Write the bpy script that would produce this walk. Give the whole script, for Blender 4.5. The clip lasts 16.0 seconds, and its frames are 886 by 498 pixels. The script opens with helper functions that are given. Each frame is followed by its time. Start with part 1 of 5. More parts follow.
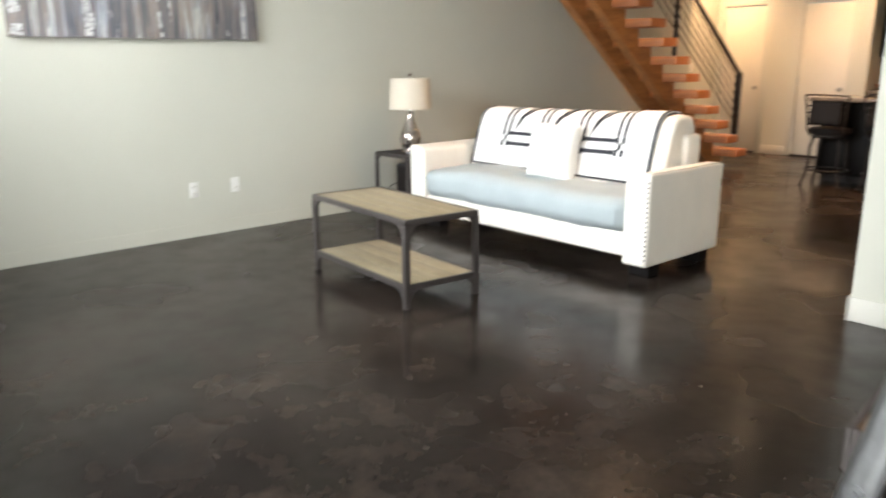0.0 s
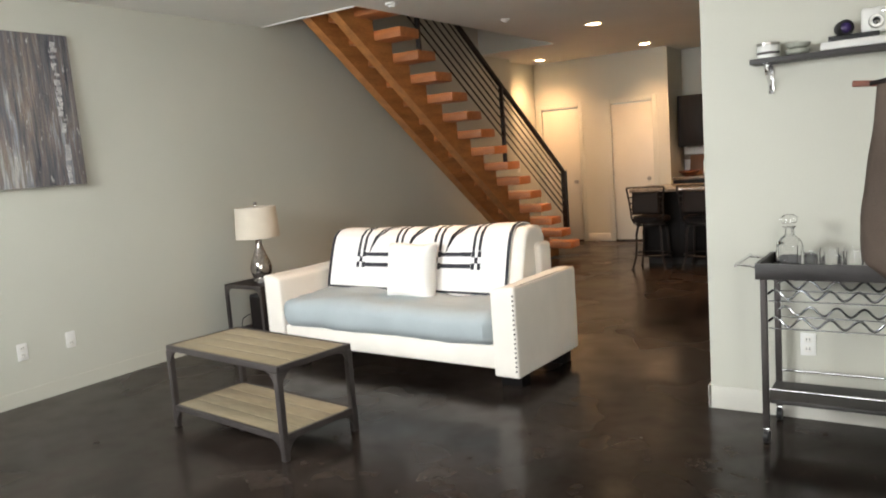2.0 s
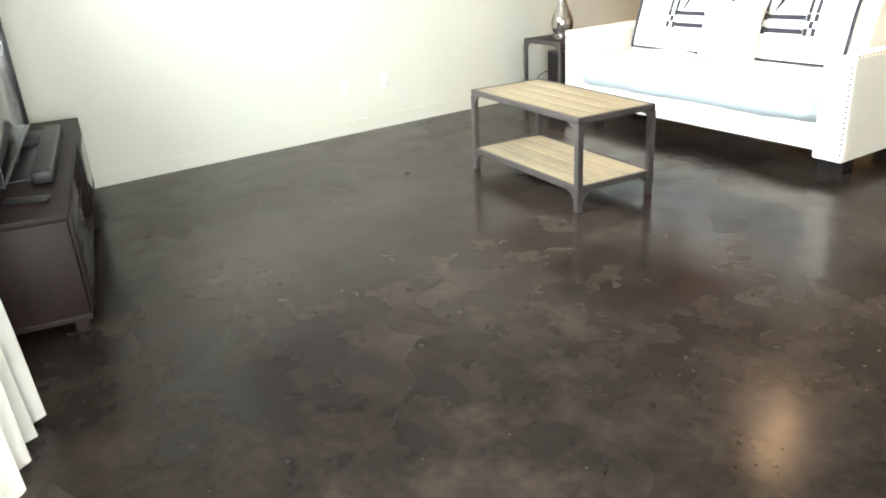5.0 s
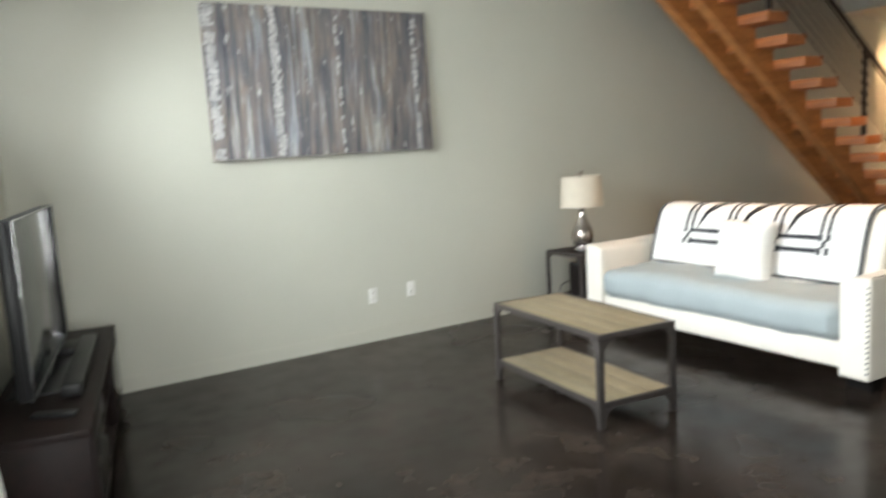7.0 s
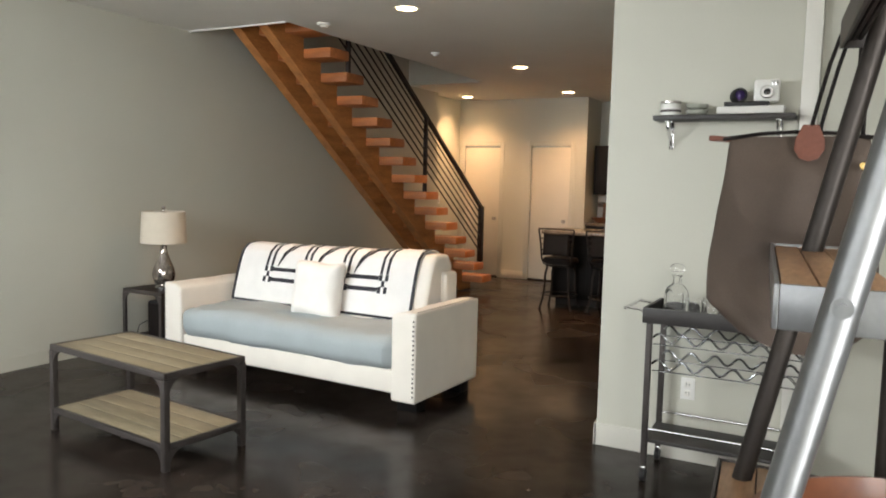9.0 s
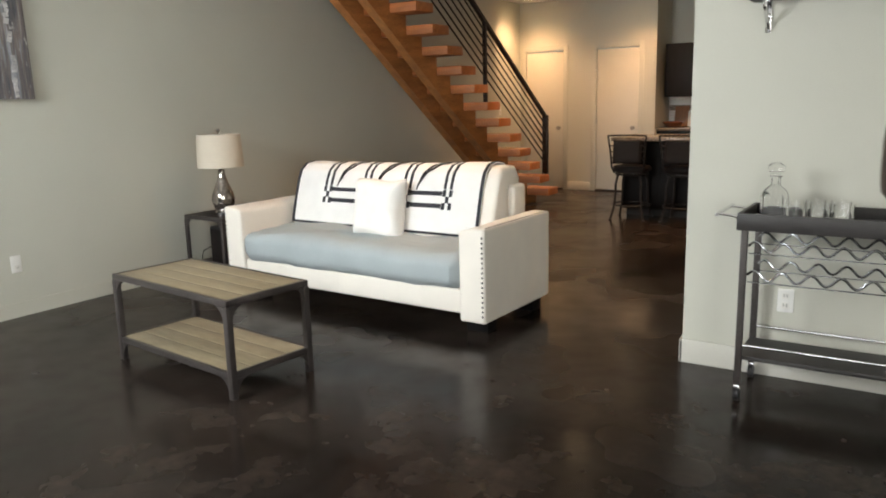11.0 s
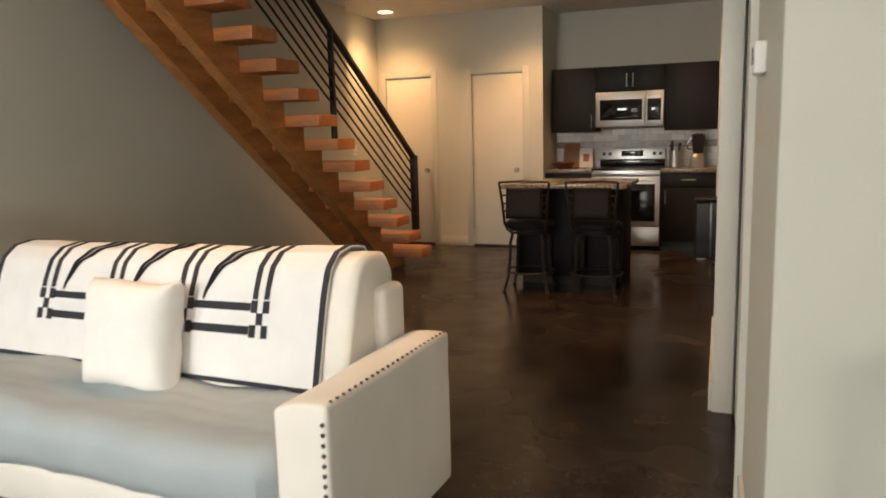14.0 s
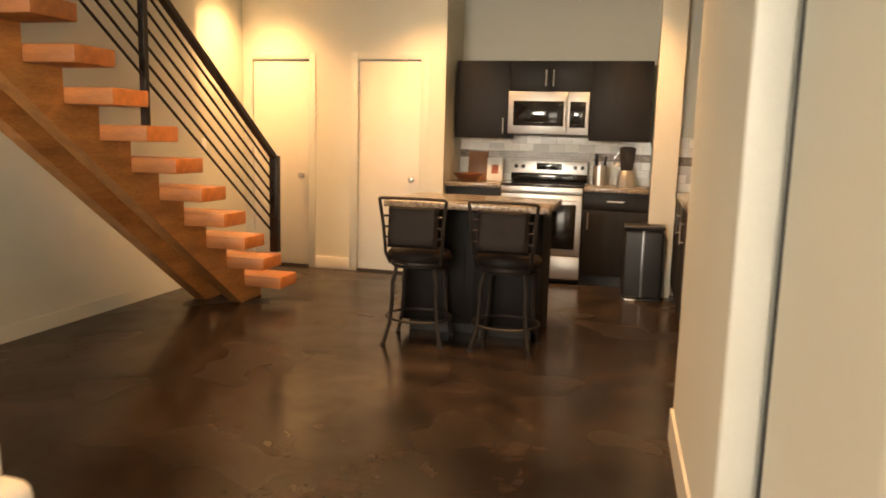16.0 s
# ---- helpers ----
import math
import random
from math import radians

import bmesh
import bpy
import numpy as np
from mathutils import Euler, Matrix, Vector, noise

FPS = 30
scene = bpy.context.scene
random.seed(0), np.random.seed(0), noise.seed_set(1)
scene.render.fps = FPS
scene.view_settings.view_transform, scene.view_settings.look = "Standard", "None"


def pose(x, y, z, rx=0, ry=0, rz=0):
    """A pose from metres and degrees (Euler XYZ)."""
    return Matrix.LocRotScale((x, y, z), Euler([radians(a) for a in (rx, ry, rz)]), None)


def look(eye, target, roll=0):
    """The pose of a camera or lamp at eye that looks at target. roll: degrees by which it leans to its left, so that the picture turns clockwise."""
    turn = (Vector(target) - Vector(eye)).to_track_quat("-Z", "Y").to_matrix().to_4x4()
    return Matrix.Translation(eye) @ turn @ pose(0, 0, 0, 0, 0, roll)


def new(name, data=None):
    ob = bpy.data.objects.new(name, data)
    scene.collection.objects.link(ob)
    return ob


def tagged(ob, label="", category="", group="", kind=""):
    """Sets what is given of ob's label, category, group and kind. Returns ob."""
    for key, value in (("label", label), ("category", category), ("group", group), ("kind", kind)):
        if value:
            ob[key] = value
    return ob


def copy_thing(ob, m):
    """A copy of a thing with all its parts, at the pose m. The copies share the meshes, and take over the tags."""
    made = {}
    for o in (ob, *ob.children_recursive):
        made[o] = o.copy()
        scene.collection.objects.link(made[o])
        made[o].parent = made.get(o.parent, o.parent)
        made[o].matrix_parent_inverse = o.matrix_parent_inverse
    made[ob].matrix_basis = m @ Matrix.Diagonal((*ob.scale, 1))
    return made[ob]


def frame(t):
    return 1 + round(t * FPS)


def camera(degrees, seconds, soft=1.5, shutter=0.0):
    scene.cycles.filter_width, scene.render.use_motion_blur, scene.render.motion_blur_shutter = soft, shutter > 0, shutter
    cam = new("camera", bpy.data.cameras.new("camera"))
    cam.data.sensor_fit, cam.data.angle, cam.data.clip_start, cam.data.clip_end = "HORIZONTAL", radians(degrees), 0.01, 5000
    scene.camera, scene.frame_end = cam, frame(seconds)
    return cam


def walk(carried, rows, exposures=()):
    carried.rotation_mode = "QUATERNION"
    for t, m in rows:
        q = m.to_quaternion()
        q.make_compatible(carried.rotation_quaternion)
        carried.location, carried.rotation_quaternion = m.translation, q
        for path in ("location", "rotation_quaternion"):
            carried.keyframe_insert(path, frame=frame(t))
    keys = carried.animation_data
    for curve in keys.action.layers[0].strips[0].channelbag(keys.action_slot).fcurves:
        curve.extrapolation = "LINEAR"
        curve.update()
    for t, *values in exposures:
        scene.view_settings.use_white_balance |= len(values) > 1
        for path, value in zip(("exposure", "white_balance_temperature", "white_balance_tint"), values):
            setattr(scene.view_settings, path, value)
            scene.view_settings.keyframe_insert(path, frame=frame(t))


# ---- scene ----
cam = camera(61.2, 16.0, 1.8, 0.5)
PATH = [
    (0, (1.564, 0.632, 1.301), (0.149, 1.96, 0.813), -0.2),
    (0.5, (1.406, 0.604, 1.39), (0.167, 2.115, 0.963), -1.9),
    (1, (1.386, 0.614, 1.429), (0.175, 2.162, 1.057), -3.4),
    (1.5, (1.388, 0.627, 1.451), (0.222, 2.22, 1.135), -3.7),
    (2, (1.387, 0.61, 1.465), (0.27, 2.25, 1.218), -4.3),
    (2.5, (1.364, 0.577, 1.453), (0.239, 2.222, 1.278), -4.2),
    (3, (1.31, 0.546, 1.405), (-0.107, 1.922, 1.093), -2.6),
    (3.5, (1.288, 0.538, 1.371), (-0.218, 1.747, 0.847), -2.2),
    (3.7, (1.269, 0.54, 1.347), (-0.244, 1.695, 0.732), -1.6),
    (5.8, (1.285, 0.52, 1.377), (-0.314, 1.459, 0.629), -5.4),
    (6, (1.29, 0.52, 1.395), (-0.356, 1.435, 0.722), -5.2),
    (6.5, (1.294, 0.521, 1.433), (-0.428, 1.41, 0.941), -4.6),
    (7, (1.316, 0.544, 1.463), (-0.363, 1.597, 1.194), -3.3),
    (7.5, (1.387, 0.572, 1.484), (-0.063, 1.937, 1.298), -1.9),
    (8, (1.398, 0.587, 1.478), (0.092, 2.094, 1.329), 0.0),
    (8.5, (1.435, 0.597, 1.468), (0.301, 2.238, 1.328), 0.9),
    (9, (1.476, 0.603, 1.438), (0.54, 2.362, 1.264), 1.4),
    (9.5, (1.474, 0.576, 1.41), (0.531, 2.304, 1.056), 0.3),
    (9.7, (1.477, 0.579, 1.395), (0.5, 2.271, 0.967), -0.6),
    (11.8, (1.026, 1.174, 1.385), (-0.05, 2.83, 1.07), -0.9),
    (12, (0.931, 1.286, 1.396), (-0.127, 2.966, 1.153), -1.0),
    (12.5, (0.731, 1.654, 1.393), (-0.245, 3.387, 1.192), -1.2),
    (13, (0.553, 2.045, 1.37), (-0.381, 3.798, 1.138), -1.2),
    (13.5, (0.371, 2.416, 1.364), (-0.38, 4.245, 1.06), -0.9),
    (14, (0.255, 2.82, 1.363), (-0.482, 4.653, 1.057), -1.5),
    (14.5, (0.096, 3.233, 1.346), (-0.571, 5.091, 1.026), -0.1),
    (15, (0.05, 3.685, 1.325), (-0.427, 5.604, 1.025), 0.0),
    (15.5, (-0.012, 4.088, 1.321), (-0.465, 6.016, 1.042), 1.1),
    (16, (-0.103, 4.463, 1.314), (-0.597, 6.379, 1.022), 1.6),
]
EXPOSURES = [(0.0, 0.74, 6550, 9), (0.5, 0.58, 6700, 10), (1.5, 0.38, 6750, 10), (3.0, 0.12, 6650, 8), (3.4, 0.40, 6500, 6), (3.7, 0.58, 6500, 6), (5.8, 1.95, 6450, 4),
             (6.0, 1.8, 6450, 4), (6.5, 1.12, 6450, 4), (7.0, 0.40, 6500, 6), (8.0, 0.06, 6750, 10), (9.7, 0.0, 6750, 9), (12.0, 0.08, 6750, 9),
             (13.0, -0.08, 6850, 10), (14.0, -0.10, 7350, 11), (15.0, 0.34, 8300, 12), (15.5, 0.76, 9000, 11), (16.0, 0.98, 9050, 13)]
walk(cam, [(t, look(eye, target, roll)) for t, eye, target, roll in PATH], EXPOSURES)

# ---- world and light ----
world = bpy.data.worlds.new("world")
scene.world = world
world.use_nodes = True
wn = world.node_tree.nodes
sky = wn.new("ShaderNodeTexSky")
sky.sky_type, sky.sun_disc, sky.sun_elevation, sky.sun_rotation = "NISHITA", False, radians(48), radians(200)
world.node_tree.links.new(sky.outputs[0], wn["Background"].inputs[0])
wn["Background"].inputs[1].default_value = 0.12


def lamp(name, kind, m, energy, colour, **more):
    data = bpy.data.lights.new(name, kind)
    data.energy, data.color = energy, colour
    if kind == "AREA":
        data.shape, data.size, data.size_y = "RECTANGLE", more["size"], more["size_y"]
        data.spread = more.get("spread", math.pi)
    elif kind == "SPOT":
        data.spot_size, data.spot_blend, data.shadow_soft_size = more["angle"], 1.0, 0.1
    elif kind == "SUN":
        data.angle = more["angle"]
    ob = new(name, data)
    ob.matrix_world = m
    return ob


SLANT = math.degrees(math.atan(-0.2))
# the street front: daylight of the glazed door and of the high window
lamp("sun", "SUN", look((0, -6, 8), (0.4, 0, 1.0)), 0.8, (1.0, 0.97, 0.93), angle=radians(14))
lamp("door_daylight", "AREA", pose(0.28, -0.03, 1.25, 90, 0, SLANT), 5, (0.93, 0.97, 1.0), size=1.1, size_y=2.2)
# added fill for the west wall, entering by an unseen side opening
lamp("added_side_fill", "AREA", pose(2.585, 0.22, 1.35, 0, 90, 0), 86, (0.96, 0.98, 1.0), size=1.9, size_y=1.2)
lamp("window_daylight", "AREA", pose(-2.38, 0.495, 2.03, 74, 0, SLANT), 76, (0.90, 0.96, 1.0), size=1.9, size_y=0.7, spread=radians(116))
WARM = (1.0, 0.59, 0.31)
DOWN = [(-1.51, 5.54), (-1.78, 8.44), (-3.6, 10.82), (-1.99, 10.7), (-0.3, 10.6), (-0.2, 8.44)]
for dx, dy in DOWN:
    lamp("downlight_beam", "SPOT", pose(dx, dy, 2.72), 150 if dy > 6 else 130, WARM, angle=radians(128))


# ---- materials ----
def mat(name, colour, rough=0.6, metal=0.0, vary=0.12, scale=6.0, fine=60.0, bump=0.05, stretch=(1, 1, 1), dark=None, coat=0.0, rvary=0.08, island=False):
    m = bpy.data.materials.new(name)
    m.use_nodes = True
    n, l = m.node_tree.nodes, m.node_tree.links
    b = n["Principled BSDF"]
    tc = n.new("ShaderNodeTexCoord")
    mp = n.new("ShaderNodeMapping")
    mp.inputs["Scale"].default_value = stretch
    l.new(tc.outputs["Object"], mp.inputs[0])
    big, small = n.new("ShaderNodeTexNoise"), n.new("ShaderNodeTexNoise")
    big.inputs["Scale"].default_value, big.inputs["Detail"].default_value = scale, 5
    small.inputs["Scale"].default_value, small.inputs["Detail"].default_value = fine, 4
    for t in (big, small):
        l.new(mp.outputs[0], t.inputs["Vector"])
    mix = n.new("ShaderNodeMix")
    mix.data_type = "RGBA"
    dark = dark or tuple(c * (1 - vary * 2) for c in colour)
    mix.inputs[6].default_value, mix.inputs[7].default_value = (*dark, 1), (*(min(1, c * (1 + vary)) for c in colour), 1)
    add = n.new("ShaderNodeMath")
    add.operation = "MULTIPLY_ADD"
    add.inputs[1].default_value, add.inputs[2].default_value = 0.35, 0.0
    l.new(small.outputs[0], add.inputs[0])
    add2 = n.new("ShaderNodeMath")
    add2.operation = "MULTIPLY_ADD"
    add2.inputs[1].default_value = 0.65
    l.new(big.outputs[0], add2.inputs[0])
    l.new(add.outputs[0], add2.inputs[2])
    ramp = n.new("ShaderNodeMapRange")
    ramp.inputs[1].default_value, ramp.inputs[2].default_value = 0.32, 0.68
    l.new(add2.outputs[0], ramp.inputs[0])
    l.new(ramp.outputs[0], mix.inputs[0])
    out = mix.outputs[2]
    if island:
        oi = n.new("ShaderNodeObjectInfo")
        hs = n.new("ShaderNodeHueSaturation")
        mr = n.new("ShaderNodeMapRange")
        mr.inputs[3].default_value, mr.inputs[4].default_value = 0.8, 1.15
        l.new(oi.outputs["Random"], mr.inputs[0])
        l.new(mr.outputs[0], hs.inputs["Value"])
        l.new(out, hs.inputs["Color"])
        out = hs.outputs[0]
    l.new(out, b.inputs["Base Color"])
    rr = n.new("ShaderNodeMapRange")
    rr.inputs[3].default_value, rr.inputs[4].default_value = max(0.02, rough - rvary), min(1, rough + rvary)
    l.new(big.outputs[0], rr.inputs[0])
    l.new(rr.outputs[0], b.inputs["Roughness"])
    b.inputs["Metallic"].default_value = metal
    b.inputs["Coat Weight"].default_value = coat
    b.inputs["Coat Roughness"].default_value = 0.12
    if bump:
        bp = n.new("ShaderNodeBump")
        bp.inputs["Strength"].default_value, bp.inputs["Distance"].default_value = bump, 0.01
        l.new(small.outputs[0], bp.inputs["Height"])
        l.new(bp.outputs[0], b.inputs["Normal"])
    return m


def glow(name, colour, strength):
    m = bpy.data.materials.new(name)
    m.use_nodes = True
    b = m.node_tree.nodes["Principled BSDF"]
    b.inputs["Base Color"].default_value = (0.8, 0.8, 0.8, 1)
    b.inputs["Emission Color"].default_value, b.inputs["Emission Strength"].default_value = (*colour, 1), strength
    return m


def glass(name, tint=(1, 1, 1), rough=0.0):
    m = bpy.data.materials.new(name)
    m.use_nodes = True
    b = m.node_tree.nodes["Principled BSDF"]
    b.inputs["Base Color"].default_value = (*tint, 1)
    b.inputs["Transmission Weight"].default_value, b.inputs["Roughness"].default_value, b.inputs["IOR"].default_value = 1.0, rough, 1.45
    return m


def floor_mat():
    m = bpy.data.materials.new("stained_concrete")
    m.use_nodes = True
    n, l = m.node_tree.nodes, m.node_tree.links
    b = n["Principled BSDF"]
    tc = n.new("ShaderNodeTexCoord")

    def field(scale, detail, rough, distort=0.0):
        t = n.new("ShaderNodeTexNoise")
        t.inputs["Scale"].default_value, t.inputs["Detail"].default_value = scale, detail
        t.inputs["Roughness"].default_value, t.inputs["Distortion"].default_value = rough, distort
        l.new(tc.outputs["Object"], t.inputs["Vector"])
        return t.outputs[0]

    def soft_range(src, lo, hi):
        t = n.new("ShaderNodeMapRange")
        t.interpolation_type = "SMOOTHSTEP"
        t.inputs[1].default_value, t.inputs[2].default_value = lo, hi
        l.new(src, t.inputs[0])
        return t.outputs[0]

    def blend(fac, a, b_):
        t = n.new("ShaderNodeMix")
        t.data_type = "RGBA"
        l.new(fac, t.inputs[0])
        for sock, c in ((t.inputs[6], a), (t.inputs[7], b_)):
            if isinstance(c, tuple):
                sock.default_value = (*c, 1)
            else:
                l.new(c, sock)
        return t.outputs[2]

    def weigh(src, k, more=None):
        t = n.new("ShaderNodeMath")
        t.operation = "MULTIPLY_ADD"
        t.inputs[1].default_value, t.inputs[2].default_value = k, 0.0
        l.new(src, t.inputs[0])
        if more is not None:
            l.new(more, t.inputs[2])
        return t.outputs[0]

    clouds, mottle, specks, scuffs = field(1.2, 2, 0.5), field(5.0, 3, 0.55), field(26, 4, 0.6), field(1.6, 2, 0.5)
    depth = weigh(clouds, 0.38, weigh(mottle, 0.42, weigh(specks, 0.20)))
    stain = blend(soft_range(depth, 0.34, 0.54), (0.0075, 0.0056, 0.0049), (0.019, 0.0138, 0.0115))
    stain = blend(soft_range(depth, 0.45, 0.70), stain, (0.050, 0.038, 0.031))
    # sparse pale flecks in the sealed surface
    dots = n.new("ShaderNodeTexVoronoi")
    dots.inputs["Scale"].default_value = 9.0
    l.new(tc.outputs["Object"], dots.inputs["Vector"])
    near = n.new("ShaderNodeMapRange")
    near.inputs[1].default_value, near.inputs[2].default_value, near.inputs[3].default_value, near.inputs[4].default_value = 0.02, 0.045, 0.55, 0.0
    l.new(dots.outputs["Distance"], near.inputs[0])
    fleck = n.new("ShaderNodeMix")
    fleck.data_type = "RGBA"
    fleck.inputs[7].default_value = (0.16, 0.14, 0.12, 1)
    l.new(near.outputs[0], fleck.inputs[0])
    l.new(stain, fleck.inputs[6])
    l.new(fleck.outputs[2], b.inputs["Base Color"])
    rr = n.new("ShaderNodeMapRange")
    rr.inputs[1].default_value, rr.inputs[2].default_value, rr.inputs[3].default_value, rr.inputs[4].default_value = 0.35, 0.65, 0.16, 0.30
    l.new(scuffs, rr.inputs[0])
    l.new(rr.outputs[0], b.inputs["Roughness"])
    sheen = n.new("ShaderNodeMapRange")
    sheen.inputs[1].default_value, sheen.inputs[2].default_value, sheen.inputs[3].default_value, sheen.inputs[4].default_value = 0.35, 0.65, 0.21, 0.10
    l.new(mottle, sheen.inputs[0])
    l.new(sheen.outputs[0], b.inputs["Specular IOR Level"])
    return m


PAINT = mat("greige_wall_paint", (0.565, 0.557, 0.486), 0.55, vary=0.025, scale=1.3, fine=140, bump=0.03)
CEIL = mat("ceiling_paint", (0.78, 0.76, 0.71), 0.8, vary=0.03, scale=1.5, fine=120, bump=0.04)
TRIM = mat("trim_paint", (0.62, 0.60, 0.54), 0.4, vary=0.03, scale=3, fine=80, bump=0.02)
WHITE = mat("white_paint", (0.78, 0.76, 0.71), 0.4, vary=0.02, scale=3, fine=80, bump=0.02)
DOORP = mat("door_paint", (0.66, 0.62, 0.53), 0.4, vary=0.03, scale=2, fine=60, bump=0.02)
FLOOR = floor_mat()
STAIR = mat("stair_timber", (0.50, 0.215, 0.068), 0.42, vary=0.3, scale=2.2, fine=22, bump=0.06, stretch=(6, 1.2, 6), dark=(0.31, 0.115, 0.033), coat=0.1)
TREAD = mat("tread_timber", (0.42, 0.145, 0.046), 0.42, vary=0.3, scale=2.2, fine=22, bump=0.06, stretch=(1.0, 7, 7), dark=(0.28, 0.10, 0.035), island=True)
BLACKM = mat("dark_iron", (0.034, 0.028, 0.025), 0.45, metal=0.6, vary=0.2, scale=8, fine=90, bump=0.03)
GREYM = mat("grey_iron", (0.066, 0.056, 0.053), 0.5, metal=0.4, vary=0.2, scale=8, fine=120, bump=0.05)
TABLEW = mat("weathered_oak", (0.275, 0.226, 0.147), 0.5, vary=0.22, scale=1.5, fine=13, bump=0.05, stretch=(1.0, 5, 5), dark=(0.165, 0.128, 0.078))
LINEN = mat("cream_linen", (0.80, 0.75, 0.68), 0.85, vary=0.03, scale=5, fine=420, bump=0.12)
CUSH = mat("blue_grey_velvet", (0.365, 0.41, 0.425), 0.9, vary=0.07, scale=3, fine=260, bump=0.12)
THROW = mat("white_knit", (0.80, 0.78, 0.76), 0.9, vary=0.03, scale=9, fine=320, bump=0.2)
STRIPE = mat("charcoal_knit", (0.028, 0.028, 0.036), 0.9, vary=0.15, scale=9, fine=320, bump=0.2)
SHADE = mat("beige_shade_cloth", (0.62, 0.55, 0.45), 0.85, vary=0.04, scale=8, fine=300, bump=0.1)
MERC = mat("mercury_glass", (0.55, 0.50, 0.46), 0.1, metal=0.9, vary=0.25, scale=9, fine=70, bump=0.04, dark=(0.16, 0.13, 0.12))
CHROME = mat("chrome", (0.75, 0.75, 0.76), 0.12, metal=1.0, vary=0.03, bump=0.0)
STEEL = mat("brushed_steel", (0.62, 0.61, 0.59), 0.36, metal=1.0, vary=0.06, scale=3, fine=60, bump=0.02, stretch=(1, 30, 30))
CAB = mat("espresso_cabinet", (0.012, 0.011, 0.0115), 0.5, vary=0.2, scale=3, fine=40, bump=0.02, stretch=(6, 6, 1))
ESP = mat("espresso_wood", (0.015, 0.0075, 0.0065), 0.58, vary=0.25, scale=3, fine=30, bump=0.03, stretch=(1, 6, 6))
FOOT = mat("black_stained_wood", (0.006, 0.005, 0.005), 0.6, vary=0.2, bump=0.02)
ISLP = mat("black_island_panel", (0.0075, 0.006, 0.006), 0.55, vary=0.2, scale=3, fine=40, bump=0.02, stretch=(6, 6, 1))
RACKM = mat("polished_rack_wire", (0.40, 0.41, 0.43), 0.16, metal=1.0, vary=0.04, bump=0.0)
CHAR = mat("charcoal_wood", (0.034, 0.030, 0.029), 0.5, vary=0.25, scale=3, fine=30, bump=0.03, stretch=(1, 6, 6))
LEATH = mat("dark_brown_leather", (0.009, 0.006, 0.0055), 0.62, vary=0.2, scale=10, fine=150, bump=0.1)
GRAN = mat("granite", (0.20, 0.17, 0.14), 0.2, vary=0.5, scale=40, fine=190, bump=0.0, dark=(0.05, 0.045, 0.04))
BLACKG = mat("black_glass", (0.008, 0.008, 0.009), 0.06, vary=0.1, bump=0.0)
PLASB = mat("black_plastic", (0.018, 0.018, 0.019), 0.4, vary=0.15, bump=0.02)
PLASW = mat("white_plastic", (0.80, 0.79, 0.76), 0.35, vary=0.02, bump=0.0)
TILE = mat("white_glazed_tile", (0.84, 0.82, 0.78), 0.1, vary=0.05, scale=4, fine=30, bump=0.0, island=True)
MOSA = mat("mosaic_tile", (0.30, 0.24, 0.19), 0.2, vary=0.4, scale=50, fine=120, bump=0.02, island=True)
GROUT = mat("grout", (0.55, 0.53, 0.49), 0.8, vary=0.08, bump=0.05)
CANVAS = mat("taupe_canvas", (0.075, 0.053, 0.040), 0.75, vary=0.12, scale=6, fine=350, bump=0.15)
TAN = mat("tan_leather", (0.15, 0.048, 0.028), 0.5, vary=0.15, scale=9, fine=150, bump=0.08)
SHELFW = mat("reclaimed_shelf_wood", (0.30, 0.175, 0.095), 0.45, vary=0.35, scale=2.5, fine=20, bump=0.06, stretch=(8, 1.2, 8), dark=(0.14, 0.07, 0.035))
BOWLW = mat("red_brown_wood", (0.165, 0.056, 0.024), 0.4, vary=0.3, scale=4, fine=30, bump=0.04, dark=(0.075, 0.024, 0.011), coat=0.15)
CURT = mat("ivory_curtain", (0.80, 0.785, 0.73), 0.9, vary=0.03, scale=4, fine=300, bump=0.1)
GUN = mat("gunmetal_tube", (0.20, 0.205, 0.21), 0.36, metal=0.85, vary=0.12, scale=5, fine=90, bump=0.02)
GLASS = glass("clear_glass")
SCREEN = mat("tv_screen", (0.02, 0.022, 0.024), 0.13, vary=0.05, bump=0.0)
PAPER = mat("book_paper", (0.74, 0.73, 0.70), 0.7, vary=0.04, bump=0.05)
BULB = glow("downlight_lens", (1.0, 0.70, 0.38), 30.0)
PLATE = mat("nickel", (0.45, 0.43, 0.40), 0.3, metal=1.0, vary=0.08, bump=0.0)
GROUNDM = mat("street_concrete", (0.30, 0.29, 0.27), 0.85, vary=0.15, scale=1.0, fine=30, bump=0.1)


for m_, level in ((LEATH, 0.2), (CAB, 0.25), (FOOT, 0.2), (ISLP, 0.2), (ESP, 0.25), (PLASB, 0.3), (STAIR, 0.35), (TREAD, 0.35)):
    m_.node_tree.nodes["Principled BSDF"].inputs["Specular IOR Level"].default_value = level


